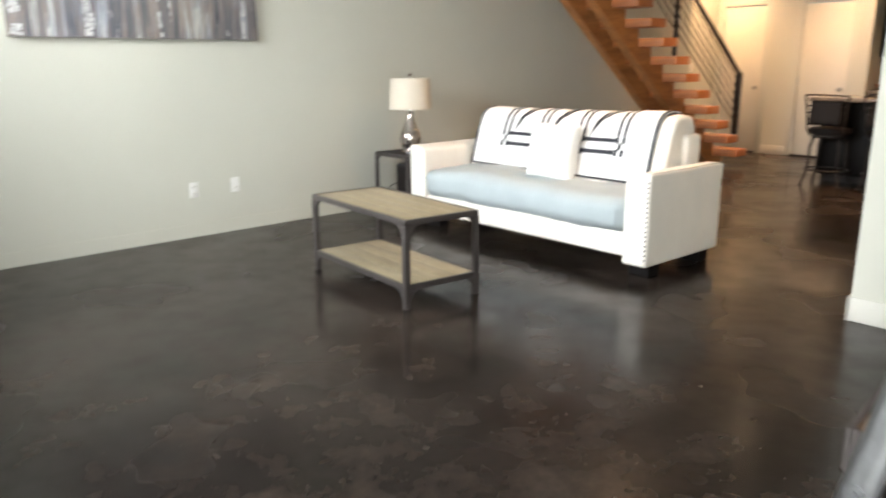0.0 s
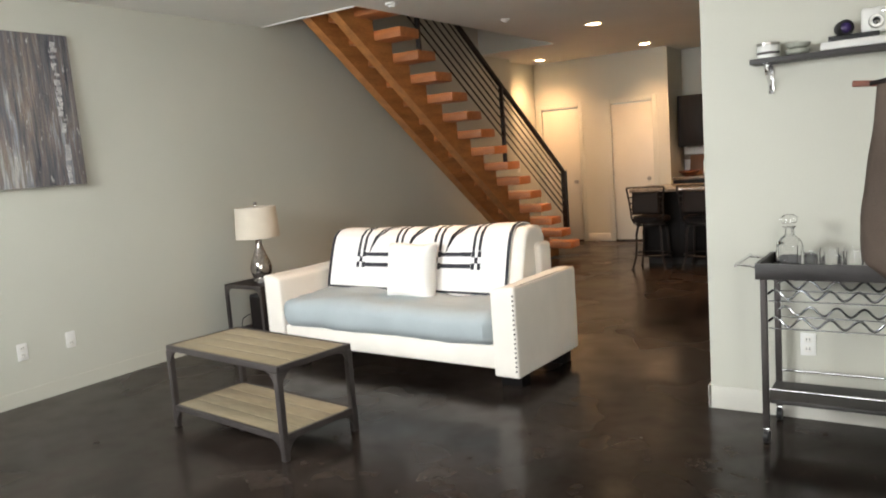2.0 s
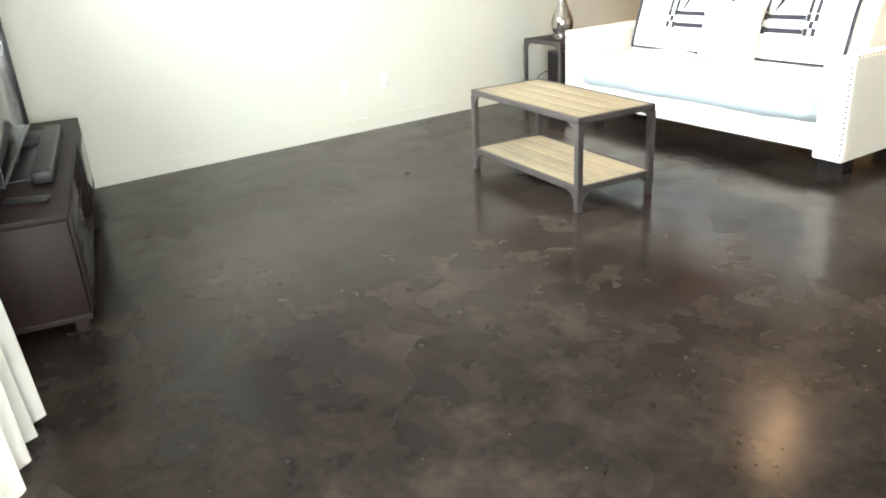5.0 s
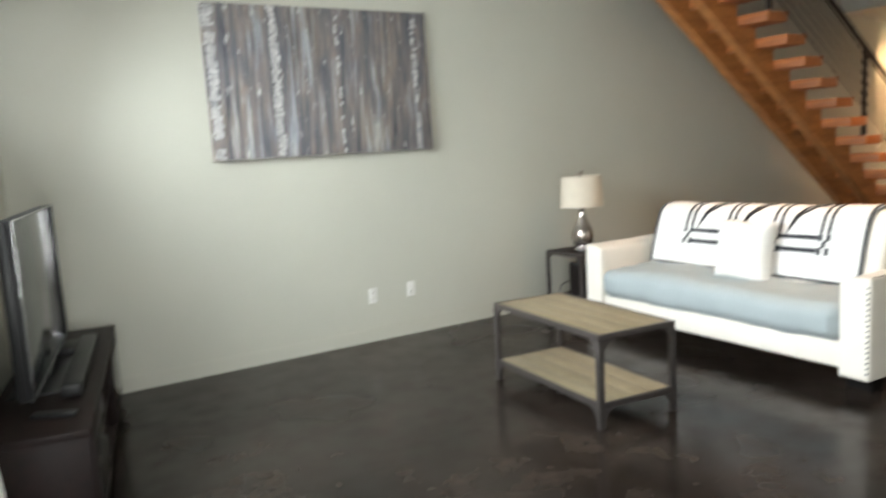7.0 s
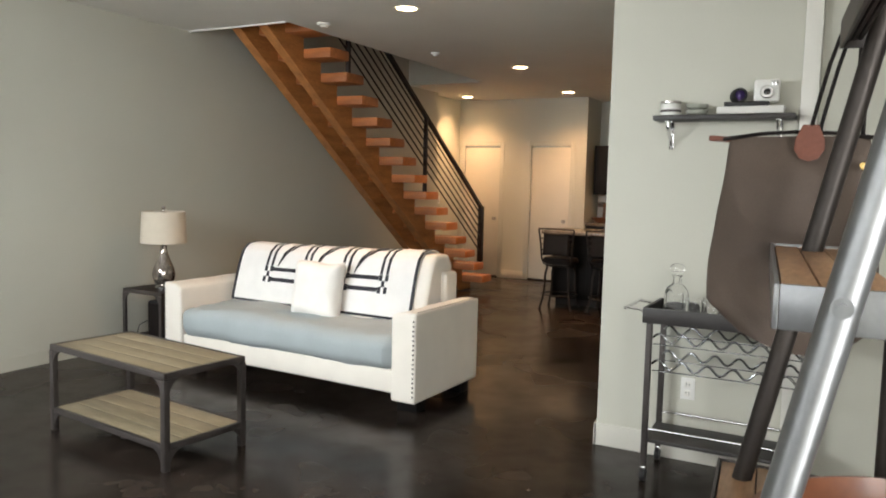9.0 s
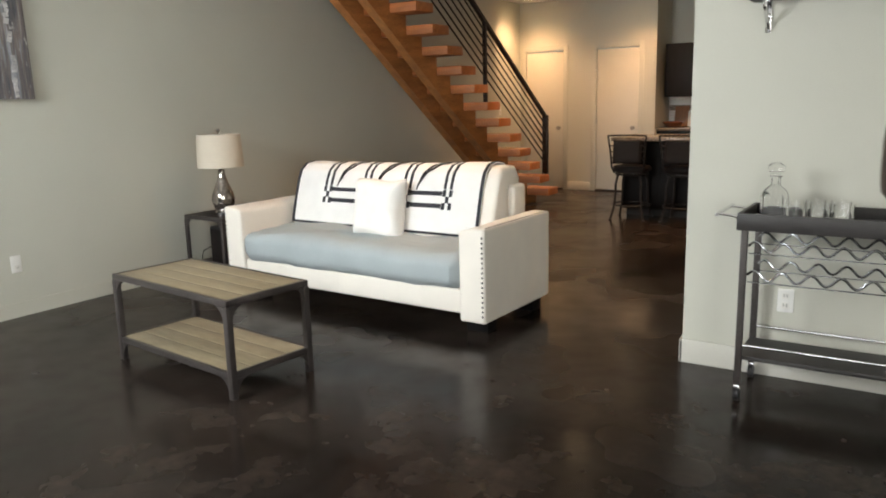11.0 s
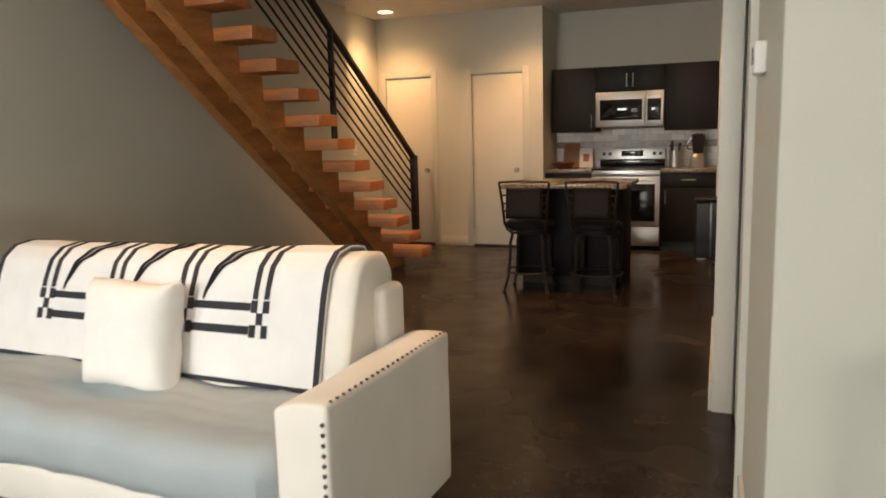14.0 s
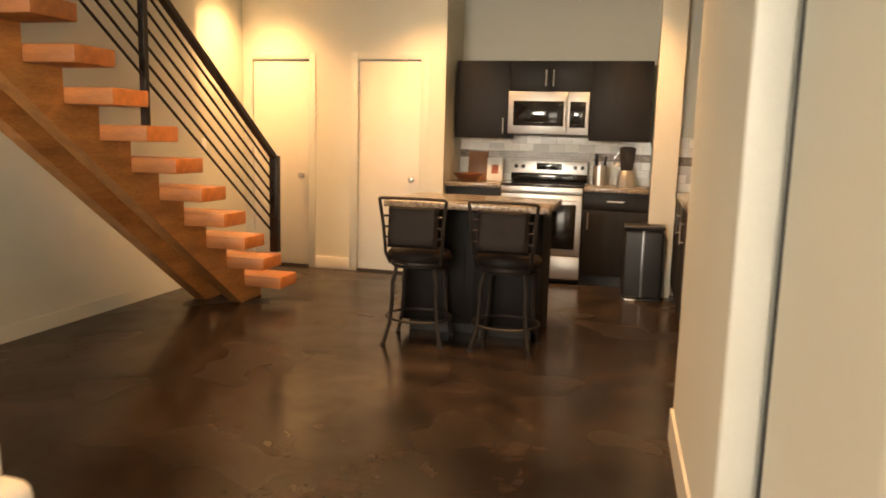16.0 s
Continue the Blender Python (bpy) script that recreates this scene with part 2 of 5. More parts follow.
def painting_mat():
    m = mat("birch_painting", (0.34, 0.32, 0.32), 0.55, vary=0.2, scale=3, fine=60, bump=0.35)
    n, l = m.node_tree.nodes, m.node_tree.links
    b = n["Principled BSDF"]
    tc = n.new("ShaderNodeTexCoord")
    vals = []
    for sc, y, z in ((1.0, 15.0, 1.1), (1.0, 42.0, 2.6), (1.0, 5.0, 2.2), (1.0, 26.0, 9.0)):
        mp = n.new("ShaderNodeMapping")
        mp.inputs["Scale"].default_value = (0.4, y, z)
        mp.inputs["Location"].default_value = (0, y * 0.37, z)
        l.new(tc.outputs["Object"], mp.inputs[0])
        t = n.new("ShaderNodeTexNoise")
        t.inputs["Scale"].default_value, t.inputs["Detail"].default_value, t.inputs["Roughness"].default_value = sc, 4, 0.6
        l.new(mp.outputs[0], t.inputs["Vector"])
        vals.append(t)
    ramp = n.new("ShaderNodeValToRGB")
    e = ramp.color_ramp.elements
    e[0].position, e[0].color = 0.36, (0.05, 0.055, 0.08, 1)
    e[1].position, e[1].color = 0.63, (0.58, 0.57, 0.56, 1)
    for p, c in ((0.42, (0.15, 0.15, 0.16, 1)), (0.48, (0.20, 0.19, 0.195, 1)), (0.525, (0.29, 0.245, 0.215, 1)), (0.57, (0.34, 0.36, 0.37, 1))):
        q = e.new(p)
        q.color = c
    mixv = n.new("ShaderNodeMath")
    mixv.operation = "MULTIPLY_ADD"
    mixv.inputs[1].default_value = 0.55
    half = n.new("ShaderNodeMath")
    half.operation = "MULTIPLY"
    half.inputs[1].default_value = 0.45
    l.new(vals[1].outputs[0], half.inputs[0])
    l.new(vals[0].outputs[0], mixv.inputs[0])
    l.new(half.outputs[0], mixv.inputs[2])
    l.new(mixv.outputs[0], ramp.inputs[0])
    m2 = n.new("ShaderNodeMix")
    m2.data_type, m2.blend_type = "RGBA", "MULTIPLY"
    m2.inputs[0].default_value = 0.55
    r2 = n.new("ShaderNodeValToRGB")
    r2.color_ramp.elements[0].position, r2.color_ramp.elements[0].color = 0.35, (0.45, 0.5, 0.66, 1)
    r2.color_ramp.elements[1].position, r2.color_ramp.elements[1].color = 0.65, (1.0, 0.9, 0.82, 1)
    l.new(vals[2].outputs[0], r2.inputs[0])
    l.new(ramp.outputs[0], m2.inputs[6])
    l.new(r2.outputs[0], m2.inputs[7])
    m3 = n.new("ShaderNodeMix")
    m3.data_type = "RGBA"
    r3 = n.new("ShaderNodeMapRange")
    r3.inputs[1].default_value, r3.inputs[2].default_value = 0.62, 0.72
    l.new(vals[3].outputs[0], r3.inputs[0])
    l.new(r3.outputs[0], m3.inputs[0])
    l.new(m2.outputs[2], m3.inputs[6])
    m3.inputs[7].default_value = (0.7, 0.69, 0.66, 1)
    l.new(m3.outputs[2], b.inputs["Base Color"])
    return m


PAINTING = painting_mat()
BIRCH = mat("pale_oil_paint", (0.56, 0.55, 0.54), 0.5, vary=0.25, scale=22, fine=120, bump=0.4, dark=(0.30, 0.29, 0.30))


# ---- mesh helpers ----
def box(bm, x0, x1, y0, y1, z0, z1, bevel=0.0, seg=2):
    ret = bmesh.ops.create_cube(bm, size=1.0)
    vs = ret["verts"]
    for v in vs:
        v.co = Vector(((x0 + x1) / 2 + v.co.x * (x1 - x0), (y0 + y1) / 2 + v.co.y * (y1 - y0), (z0 + z1) / 2 + v.co.z * (z1 - z0)))
    if bevel > 0:
        es = list({e for v in vs for e in v.link_edges})
        bmesh.ops.bevel(bm, geom=es, offset=bevel, segments=seg, affect="EDGES", profile=0.5)
    return bm


def rod(bm, a, b, r, seg=12, r2=None):
    a, b = Vector(a), Vector(b)
    d = b - a
    m = Matrix.Translation((a + b) / 2) @ d.to_track_quat("Z", "Y").to_matrix().to_4x4()
    bmesh.ops.create_cone(bm, cap_ends=True, segments=seg, radius1=r, radius2=r if r2 is None else r2, depth=d.length, matrix=m)
    return bm


def prism(bm, pts, z0, z1):
    lo = [bm.verts.new((x, y, z0)) for x, y in pts]
    hi = [bm.verts.new((x, y, z1)) for x, y in pts]
    k = len(pts)
    bm.faces.new(lo[::-1]), bm.faces.new(hi)
    for i in range(k):
        bm.faces.new((lo[i], lo[(i + 1) % k], hi[(i + 1) % k], hi[i]))
    return bm


def slab(bm, pts, x0, x1):
    """A polygon in y and z, extruded along x."""
    lo = [bm.verts.new((x0, y, z)) for y, z in pts]
    hi = [bm.verts.new((x1, y, z)) for y, z in pts]
    k = len(pts)
    bm.faces.new(lo), bm.faces.new(hi[::-1])
    for i in range(k):
        bm.faces.new((lo[(i + 1) % k], lo[i], hi[i], hi[(i + 1) % k]))
    bmesh.ops.recalc_face_normals(bm, faces=bm.faces)
    return bm


def lathe(bm, prof, seg=28, centre=(0, 0, 0)):
    rings = []
    cx, cy, cz = centre
    for r, z in prof:
        rings.append([bm.verts.new((cx + r * math.cos(2 * math.pi * i / seg), cy + r * math.sin(2 * math.pi * i / seg), cz + z)) for i in range(seg)])
    for a, b in zip(rings, rings[1:]):
        for i in range(seg):
            bm.faces.new((a[i], a[(i + 1) % seg], b[(i + 1) % seg], b[i]))
    if prof[0][0] > 0.0005:
        bm.faces.new(rings[0][::-1])
    if prof[-1][0] > 0.0005:
        bm.faces.new(rings[-1])
    bmesh.ops.remove_doubles(bm, verts=bm.verts, dist=0.0002)
    return bm


def tube(bm, pts, r, seg=8):
    pts = [Vector(p) for p in pts]
    rings = []
    for i, p in enumerate(pts):
        d = (pts[min(i + 1, len(pts) - 1)] - pts[max(i - 1, 0)]).normalized()
        u = d.orthogonal().normalized() if i == 0 else (u - d * u.dot(d)).normalized()
        w = d.cross(u)
        rings.append([bm.verts.new(p + (u * math.cos(2 * math.pi * k / seg) + w * math.sin(2 * math.pi * k / seg)) * r) for k in range(seg)])
    for a, b in zip(rings, rings[1:]):
        for k in range(seg):
            bm.faces.new((a[k], a[(k + 1) % seg], b[(k + 1) % seg], b[k]))
    bm.faces.new(rings[0][::-1]), bm.faces.new(rings[-1])
    return bm


def mesh_of(name, bm, material, smooth=True):
    bmesh.ops.recalc_face_normals(bm, faces=bm.faces)
    me = bpy.data.meshes.new(name)
    bm.to_mesh(me)
    bm.free()
    me.materials.append(material)
    if smooth:
        me.shade_smooth()
        me.set_sharp_from_angle(angle=radians(38))
    return me


def part(name, bm, material, parent, label="", smooth=True):
    ob = new(name, mesh_of(name, bm, material, smooth))
    ob.parent = parent
    if label:
        tagged(ob, label)
    return ob


def single(name, bm, material, label, category, group="", kind="", m=None):
    ob = new(name, mesh_of(name, bm, material))
    if m is not None:
        ob.matrix_world = m
    return tagged(ob, label, category, group, kind)


def thing(name, label, category, m, group="", kind=""):
    ob = new(name)
    ob.empty_display_size = 0.1
    ob.matrix_world = m
    return tagged(ob, label, category, group, kind)


def structure(name, bm, material, label, category):
    return single(name, bm, material, label, category, kind="structure")


B = bmesh.new


def bx(*a, **k):
    return box(B(), *a, **k)


# ---- the setting ----
XW, YD, YK, H = -3.80, 11.32, 12.0, 2.745


def front(x):
    return 0.735 - 0.2 * (x + 3.8)


bm = B()
prism(bm, [(-4.3, front(-4.3)), (4.3, front(4.3)), (4.3, 12.4), (-4.3, 12.4)], -0.2, 0.0)
structure("floor", bm, FLOOR, "dark brown stained and polished concrete floor", "floor")
bm = B()
prism(bm, [(-4.0, front(-4.0) - 0.2), (XW, front(XW)), (XW, 10.25), (-3.97, 10.25), (-3.97, 11.5), (-4.2, 11.5), (-4.2, 0.6)], 0.0, 5.6)
structure("wall_west", bm, PAINT, "greige painted wall behind the sofa and stair", "wall")

# ceiling with the open stairwell
bm = B()
WX, WY0, WY1 = -2.70, 5.56, 9.42
box(bm, WX, 4.0, -1.5, 12.4, H, H + 0.30)
box(bm, -4.2, WX, -1.5, WY0, H, H + 0.30)
box(bm, -4.2, WX, WY1, 12.4, H, H + 0.30)
structure("ceiling", bm, CEIL, "flat off-white painted ceiling with an open stairwell", "ceiling")
bm = B()
box(bm, WX, WX + 0.1, WY0 - 0.8, WY1, H + 0.302, 5.5)
box(bm, -4.2, WX + 0.1, WY1, WY1 + 0.1, H + 0.302, 5.5)
box(bm, -4.2, WX + 0.1, WY0 - 0.9, WY0 - 0.8, H + 0.302, 5.5)
structure("wall_stairwell", bm, PAINT, "painted walls of the upper stairwell", "wall")
structure("ceiling_upper", bx(-4.3, WX + 0.2, 4.5, 9.6, 5.5, 5.6), CEIL, "plain ceiling above the stairwell", "ceiling")
bm = B()
box(bm, WX - 0.004, WX - 0.001, WY0 + 0.021, WY1 - 0.004, H + 0.001, H + 0.30)
box(bm, XW + 0.001, WX - 0.005, WY1 - 0.004, WY1 - 0.001, H + 0.001, H + 0.30)
structure("wall_stairwell_edge", bm, PAINT, "painted edge faces of the stairwell opening", "wall")
structure("trim_stairwell", bx(XW, WX, WY0, WY0 + 0.02, H - 0.012, H + 0.29, bevel=0.003), WHITE, "white trim board on the stairwell edge", "trim")

# street front: slanted wall with a high window and a glazed door
bm = B()
fout = Vector((-0.2, -1)).normalized()


def fpiece(bm, x0, x1, z0, z1, near=0.0, thick=0.2):
    a, b = Vector((x0, front(x0))) - fout * near, Vector((x1, front(x1))) - fout * near
    o = fout * thick
    prism(bm, [tuple(a), tuple(b), tuple(b + o), tuple(a + o)], z0, z1)


fpiece(bm, -4.1, -3.74, 0, H)
fpiece(bm, -3.74, -1.35, 0, 1.63)
fpiece(bm, -3.74, -1.35, 2.45, H)
fpiece(bm, -1.35, -0.95, 0, H)
fpiece(bm, -0.95, 1.65, 2.4, H)
fpiece(bm, 1.65, 3.4, 0, H)
structure("wall_south", bm, PAINT, "greige street-front wall with a high window and glazed door", "wall")
win = thing("window_1", "high window with a white frame", "window", Matrix.Identity(4), kind="structure")
bm = B()
fpiece(bm, -3.74, -3.70, 1.63, 2.45, -0.06, 0.06)
fpiece(bm, -1.39, -1.35, 1.63, 2.45, -0.06, 0.06)
fpiece(bm, -3.70, -1.39, 1.63, 1.67, -0.06, 0.06)
fpiece(bm, -3.70, -1.39, 2.41, 2.45, -0.06, 0.06)
part("window_frame", bm, WHITE, win)
bm = B()
fpiece(bm, -3.70, -1.39, 1.67, 2.41, -0.09, 0.008)
pane = part("pane", bm, GLASS, win)
pane.visible_shadow = False
gd = thing("door_1", "glazed double door in a dark metal frame", "door", Matrix.Identity(4), kind="structure")
bm = B()
for a, b in ((-0.95, -0.88), (0.31, 0.39), (1.58, 1.65)):
    fpiece(bm, a, b, 0, 2.4, -0.08, 0.06)
for a, b in ((-0.88, 0.31), (0.39, 1.58)):
    fpiece(bm, a, b, 2.32, 2.4, -0.08, 0.06)
    fpiece(bm, a, b, 0, 0.1, -0.08, 0.06)
part("door_frame", bm, GREYM, gd)
for a, b in ((-0.88, 0.31), (0.39, 1.58)):
    bm = B()
    fpiece(bm, a, b, 0.1, 2.32, -0.11, 0.008)
    pane = part("pane", bm, GLASS, gd)
    pane.visible_shadow = False
structure("backdrop", bx(-30, 30, -16.2, -16, -0.06, 14), glow("hazy_sky", (0.95, 0.98, 1.0), 4.0), "bright hazy sky seen through the window", "sky")
structure("ground", bx(-30, 30, -40, -1.7, -0.25, -0.06), GROUNDM, "pale concrete ground outside the glazed door", "ground")

# east side: closet block, its door, and the kitchen beyond
SK = 0.045


def side(y):
    return 0.328 - SK * (y - 4.65)


bm = B()
prism(bm, [(side(4.65), 4.65), (1.262, 4.65), (1.262, 5.4), (0.7, 5.55), (side(5.55), 5.55)], 0, H)
structure("wall_stub", bm, PAINT, "greige painted wall end beside the passage", "wall")
bm = B()
prism(bm, [(0.148, 6.51), (0.9, 6.51), (0.9, 7.86), (0.112, 7.86)], 0, H)
structure("wall_passage", bm, PAINT, "greige painted passage wall before the kitchen", "wall")
bm = B()
prism(bm, [(side(5.555), 5.555), (side(6.485), 6.485), (0.7, 6.485), (0.7, 5.555)], 2.1, H)
structure("wall_over_door", bm, PAINT, "painted wall above the closet door", "wall")
dr = thing("door_2", "closed flat door painted like the passage wall", "door", Matrix.Identity(4), kind="structure")
bm = B()
prism(bm, [(side(5.62) + 0.008, 5.62), (side(6.455) + 0.008, 6.455), (side(6.455) + 0.05, 6.455), (side(5.62) + 0.05, 5.62)], 0.012, 2.095)
part("door_panel", bm, PAINT, dr)
bm = B()
prism(bm, [(side(5.56) - 0.024, 5.56), (side(5.615) - 0.024, 5.615), (side(5.615) + 0.05, 5.615), (side(5.56) + 0.05, 5.56)], 0.0, 2.1)
part("door_jamb", bm, TRIM, dr)
# black strip: the shade of the open joint at this edge, as colour
bm = B()
prism(bm, [(side(6.457) + 0.003, 6.457), (side(6.484) + 0.003, 6.484), (side(6.484) + 0.05, 6.484), (side(6.457) + 0.05, 6.457)], 0.0, 2.1)
part("door_gap", bm, PLASB, dr, "black strip painting in the shaded gap along the door edge")
structure("trim_casing", bx(0.150, 0.243, 6.492, 6.509, 0, H - 0.002, bevel=0.003), TRIM, "pale painted vertical casing board", "trim")
structure("trim_corner", bx(1.264, 1.34, 4.60, 4.70, 0, H - 0.002, bevel=0.004), WHITE, "white painted vertical casing beside the shelf wall", "trim")
structure("wall_east_return", bx(1.342, 2.6, 4.65, 4.8, 0, H), PAINT, "greige painted wall beside the casing", "wall")
# this wall's opening and frame are added out of view, for the fill lamp
bm = B()
box(bm, 2.6, 2.75, -1.4, -0.41, 0, H)
box(bm, 2.6, 2.75, 0.85, 4.8, 0, H)
box(bm, 2.6, 2.75, -0.41, 0.85, 0, 0.35)
box(bm, 2.6, 2.75, -0.41, 0.85, 2.35, H)
structure("wall_east", bm, PAINT, "greige painted side wall with an added, unseen window opening", "wall")
fill_win = thing("window_2", "tall white-framed side window added out of view for fill light", "window", Matrix.Identity(4), kind="structure")
bm = B()
for a, b in ((-0.41, -0.37), (0.81, 0.85)):
    box(bm, 2.66, 2.71, a, b, 0.35, 2.35, bevel=0.003)
for a, b in ((0.35, 0.39), (2.31, 2.35)):
    box(bm, 2.66, 2.71, -0.368, 0.808, a, b, bevel=0.003)
part("window_frame", bm, WHITE, fill_win)
pane = part("pane", bx(2.682, 2.69, -0.368, 0.808, 0.392, 2.308), GLASS, fill_win)
pane.visible_shadow = False
structure("wall_kitchen_east", bx(2.4, 2.55, 4.85, 12.2, 0, H), PAINT, "plain painted kitchen side wall", "wall")
structure("wall_closet_back", bx(1.3, 2.4, 7.7, 7.86, 0, H), PAINT, "plain painted wall behind the closet", "wall")

# back wall with two flat doors
D1, D2, DH = (-3.866, -3.262), (-2.75, -2.13), 2.032
bm = B()
for a, b, z0, z1 in ((-4.0, D1[0], 0, H), (D1[0], D1[1], DH, H), (D1[1], D2[0], 0, H), (D2[0], D2[1], DH, H), (D2[1], -1.89, 0, H)):
    box(bm, a, b, YD, YD + 0.12, z0, z1)
box(bm, -2.01, -1.89, YD + 0.12, YK, 0, H)
structure("wall_north", bm, PAINT, "greige painted back wall with two doors", "wall")
structure("wall_kitchen", bx(-1.89, 0.0, YK, YK + 0.12, 0, H), PAINT, "greige painted kitchen back wall", "wall")
structure("wall_column", bx(0.0, 0.21, 11.12, YK + 0.12, 0, H), PAINT, "greige painted wall end beside the cabinets", "wall")
structure("wall_kitchen_return", bx(0.21, 2.4, 11.25, 11.4, 0, H), PAINT, "painted wall with tiles over the side counter", "wall")
for k, (a, b) in enumerate((D1, D2)):
    d = thing("door_%d" % (k + 3), "closed flat cream door with a round nickel knob", "door", Matrix.Identity(4), kind="structure")
    part("door_panel", bx(a + 0.005, b - 0.005, YD + 0.012, YD + 0.05, 0.022, DH - 0.012, bevel=0.002), DOORP, d)
    bm = B()
    lathe(bm, [(0.026, 0), (0.026, 0.006), (0.010, 0.012), (0.010, 0.028), (0.024, 0.036), (0.029, 0.05), (0.022, 0.064), (0, 0.068)], 16)
    kx = b - 0.07
    bmesh.ops.transform(bm, matrix=pose(kx, YD + 0.012, 0.915, 90, 0, 0), verts=bm.verts)
    part("door_knob", bm, PLATE, d, "brushed nickel round knob")
    for z in (0.25, 1.02, 1.78):
        part("hinge", rod(B(), (a + 0.004, YD + 0.004, z - 0.045), (a + 0.004, YD + 0.004, z + 0.045), 0.006, 8), PLATE, d)
    bm = B()
    for x0, x1, z0, z1 in ((a - 0.075, a - 0.004, 0, DH + 0.07), (b + 0.004, b + 0.075, 0, DH + 0.07), (a - 0.0035, b + 0.0035, DH + 0.004, DH + 0.07)):
        box(bm, x0, x1, YD - 0.008, YD - 0.001, z0, z1, bevel=0.003)
    part("casing", bm, PAINT, d)
    # the shade below the door leaf, put in as a dark solid strip
    structure("underdoor_shade_strip", bx(a, b, YD - 0.003, YD + 0.11, 0.0, 0.02), BLACKM, "dark strip standing in for the shaded gap under a flat door", "threshold")

# baseboards
bm = B()
prism(bm, [(XW, front(XW) + 0.02), (XW + 0.006, front(XW) + 0.02), (XW + 0.006, 10.24), (XW, 10.24)], 0, 0.10)
structure("baseboard_west", bm, PAINT, "baseboard painted like the wall", "baseboard")
structure("baseboard_stub", bx(0.316, 1.262, 4.636, 4.649, 0, 0.125, bevel=0.003), TRIM, "pale baseboard on the wall end", "baseboard")
bm = B()
prism(bm, [(side(4.636) - 0.014, 4.636), (side(4.65), 4.636), (side(5.55), 5.55), (side(5.55) - 0.014, 5.55)], 0, 0.125)
structure("baseboard_stub_side", bm, TRIM, "pale baseboard along the passage", "baseboard")
bm = B()
prism(bm, [(0.134, 6.511), (0.147, 6.511), (0.111, 7.86), (0.098, 7.86)], 0, 0.14)
structure("baseboard_passage", bm, TRIM, "pale baseboard on the passage wall", "baseboard")
bm = B()
for a, b in ((D1[1] + 0.077, D2[0] - 0.077), (D2[1] + 0.077, -1.892)):
    box(bm, a, b, YD - 0.013, YD - 0.001, 0, 0.12, bevel=0.003)
structure("baseboard_north", bm, TRIM, "pale baseboard between the doors", "baseboard")

# ---- staircase ----
NOSE, RISE, GOING, N, TH = 9.975, 0.1885, 0.2635, 16, 0.09


def nose(n):
    return NOSE - GOING * (n - 1)


st = thing("staircase", "open timber staircase with orange-stained treads and iron railing", "staircase", Matrix.Identity(4))
for x0, x1 in ((-3.15, -3.05), (-3.46, -3.36)):
    pts = []
    for n in range(1, N + 1):
        u = RISE * n + 0.02 - TH
        pts += [(nose(n) - 0.035, max(u, 0.02)), (nose(n) - 0.035 - GOING, max(u, 0.02))]
    slope = RISE / GOING
    low = lambda y: 0.208 + slope * (NOSE - y) - 0.46
    y0 = NOSE - (0.46 - 0.208) / slope
    yend = pts[-1][0]
    poly = [(nose(1) - 0.035, 0.0)] + pts + [(yend, low(yend)), (y0, 0.0)]
    part("stringer", slab(B(), poly, x0, x1), STAIR, st, "notched orange-stained timber stringer")
tm = mesh_of("tread", bx(-3.47, -2.75, -0.295, 0.0, -TH, 0.0, bevel=0.008), TREAD)
for n in range(1, N + 1):
    ob = new("tread", tm)
    ob.parent = st
    ob.location = (random.uniform(-0.006, 0.006), nose(n), RISE * n + 0.02)
XR = -2.83
SL = 0.69


def rail_z(y):
    return 1.135 + SL * (9.765 - y)


YT = 5.9
bm = B()
slab(bm, [(9.80, rail_z(9.80) + 0.01), (YT, rail_z(YT) + 0.01), (YT, rail_z(YT) - 0.035), (9.80, rail_z(9.80) - 0.035)], XR - 0.022, XR + 0.022)
part("handrail", bm, BLACKM, st, "flat dark iron handrail")
for k in range(6):
    off = 0.115 + 0.098 * k
    part("rail_bar", rod(B(), (XR, 9.76, rail_z(9.76) - off), (XR, YT, rail_z(YT) - off), 0.0085, 8), BLACKM, st)
for py, nt, r in ((9.765, 2, 0.032), (8.205, 7, 0.02), (6.65, 13, 0.02)):
    base = RISE * nt + 0.02
    top = rail_z(py) - 0.02 if nt != 2 else rail_z(py) + 0.012
    part("post", bx(XR - r, XR + r, py - r, py + r, base, top, bevel=0.004), BLACKM, st)

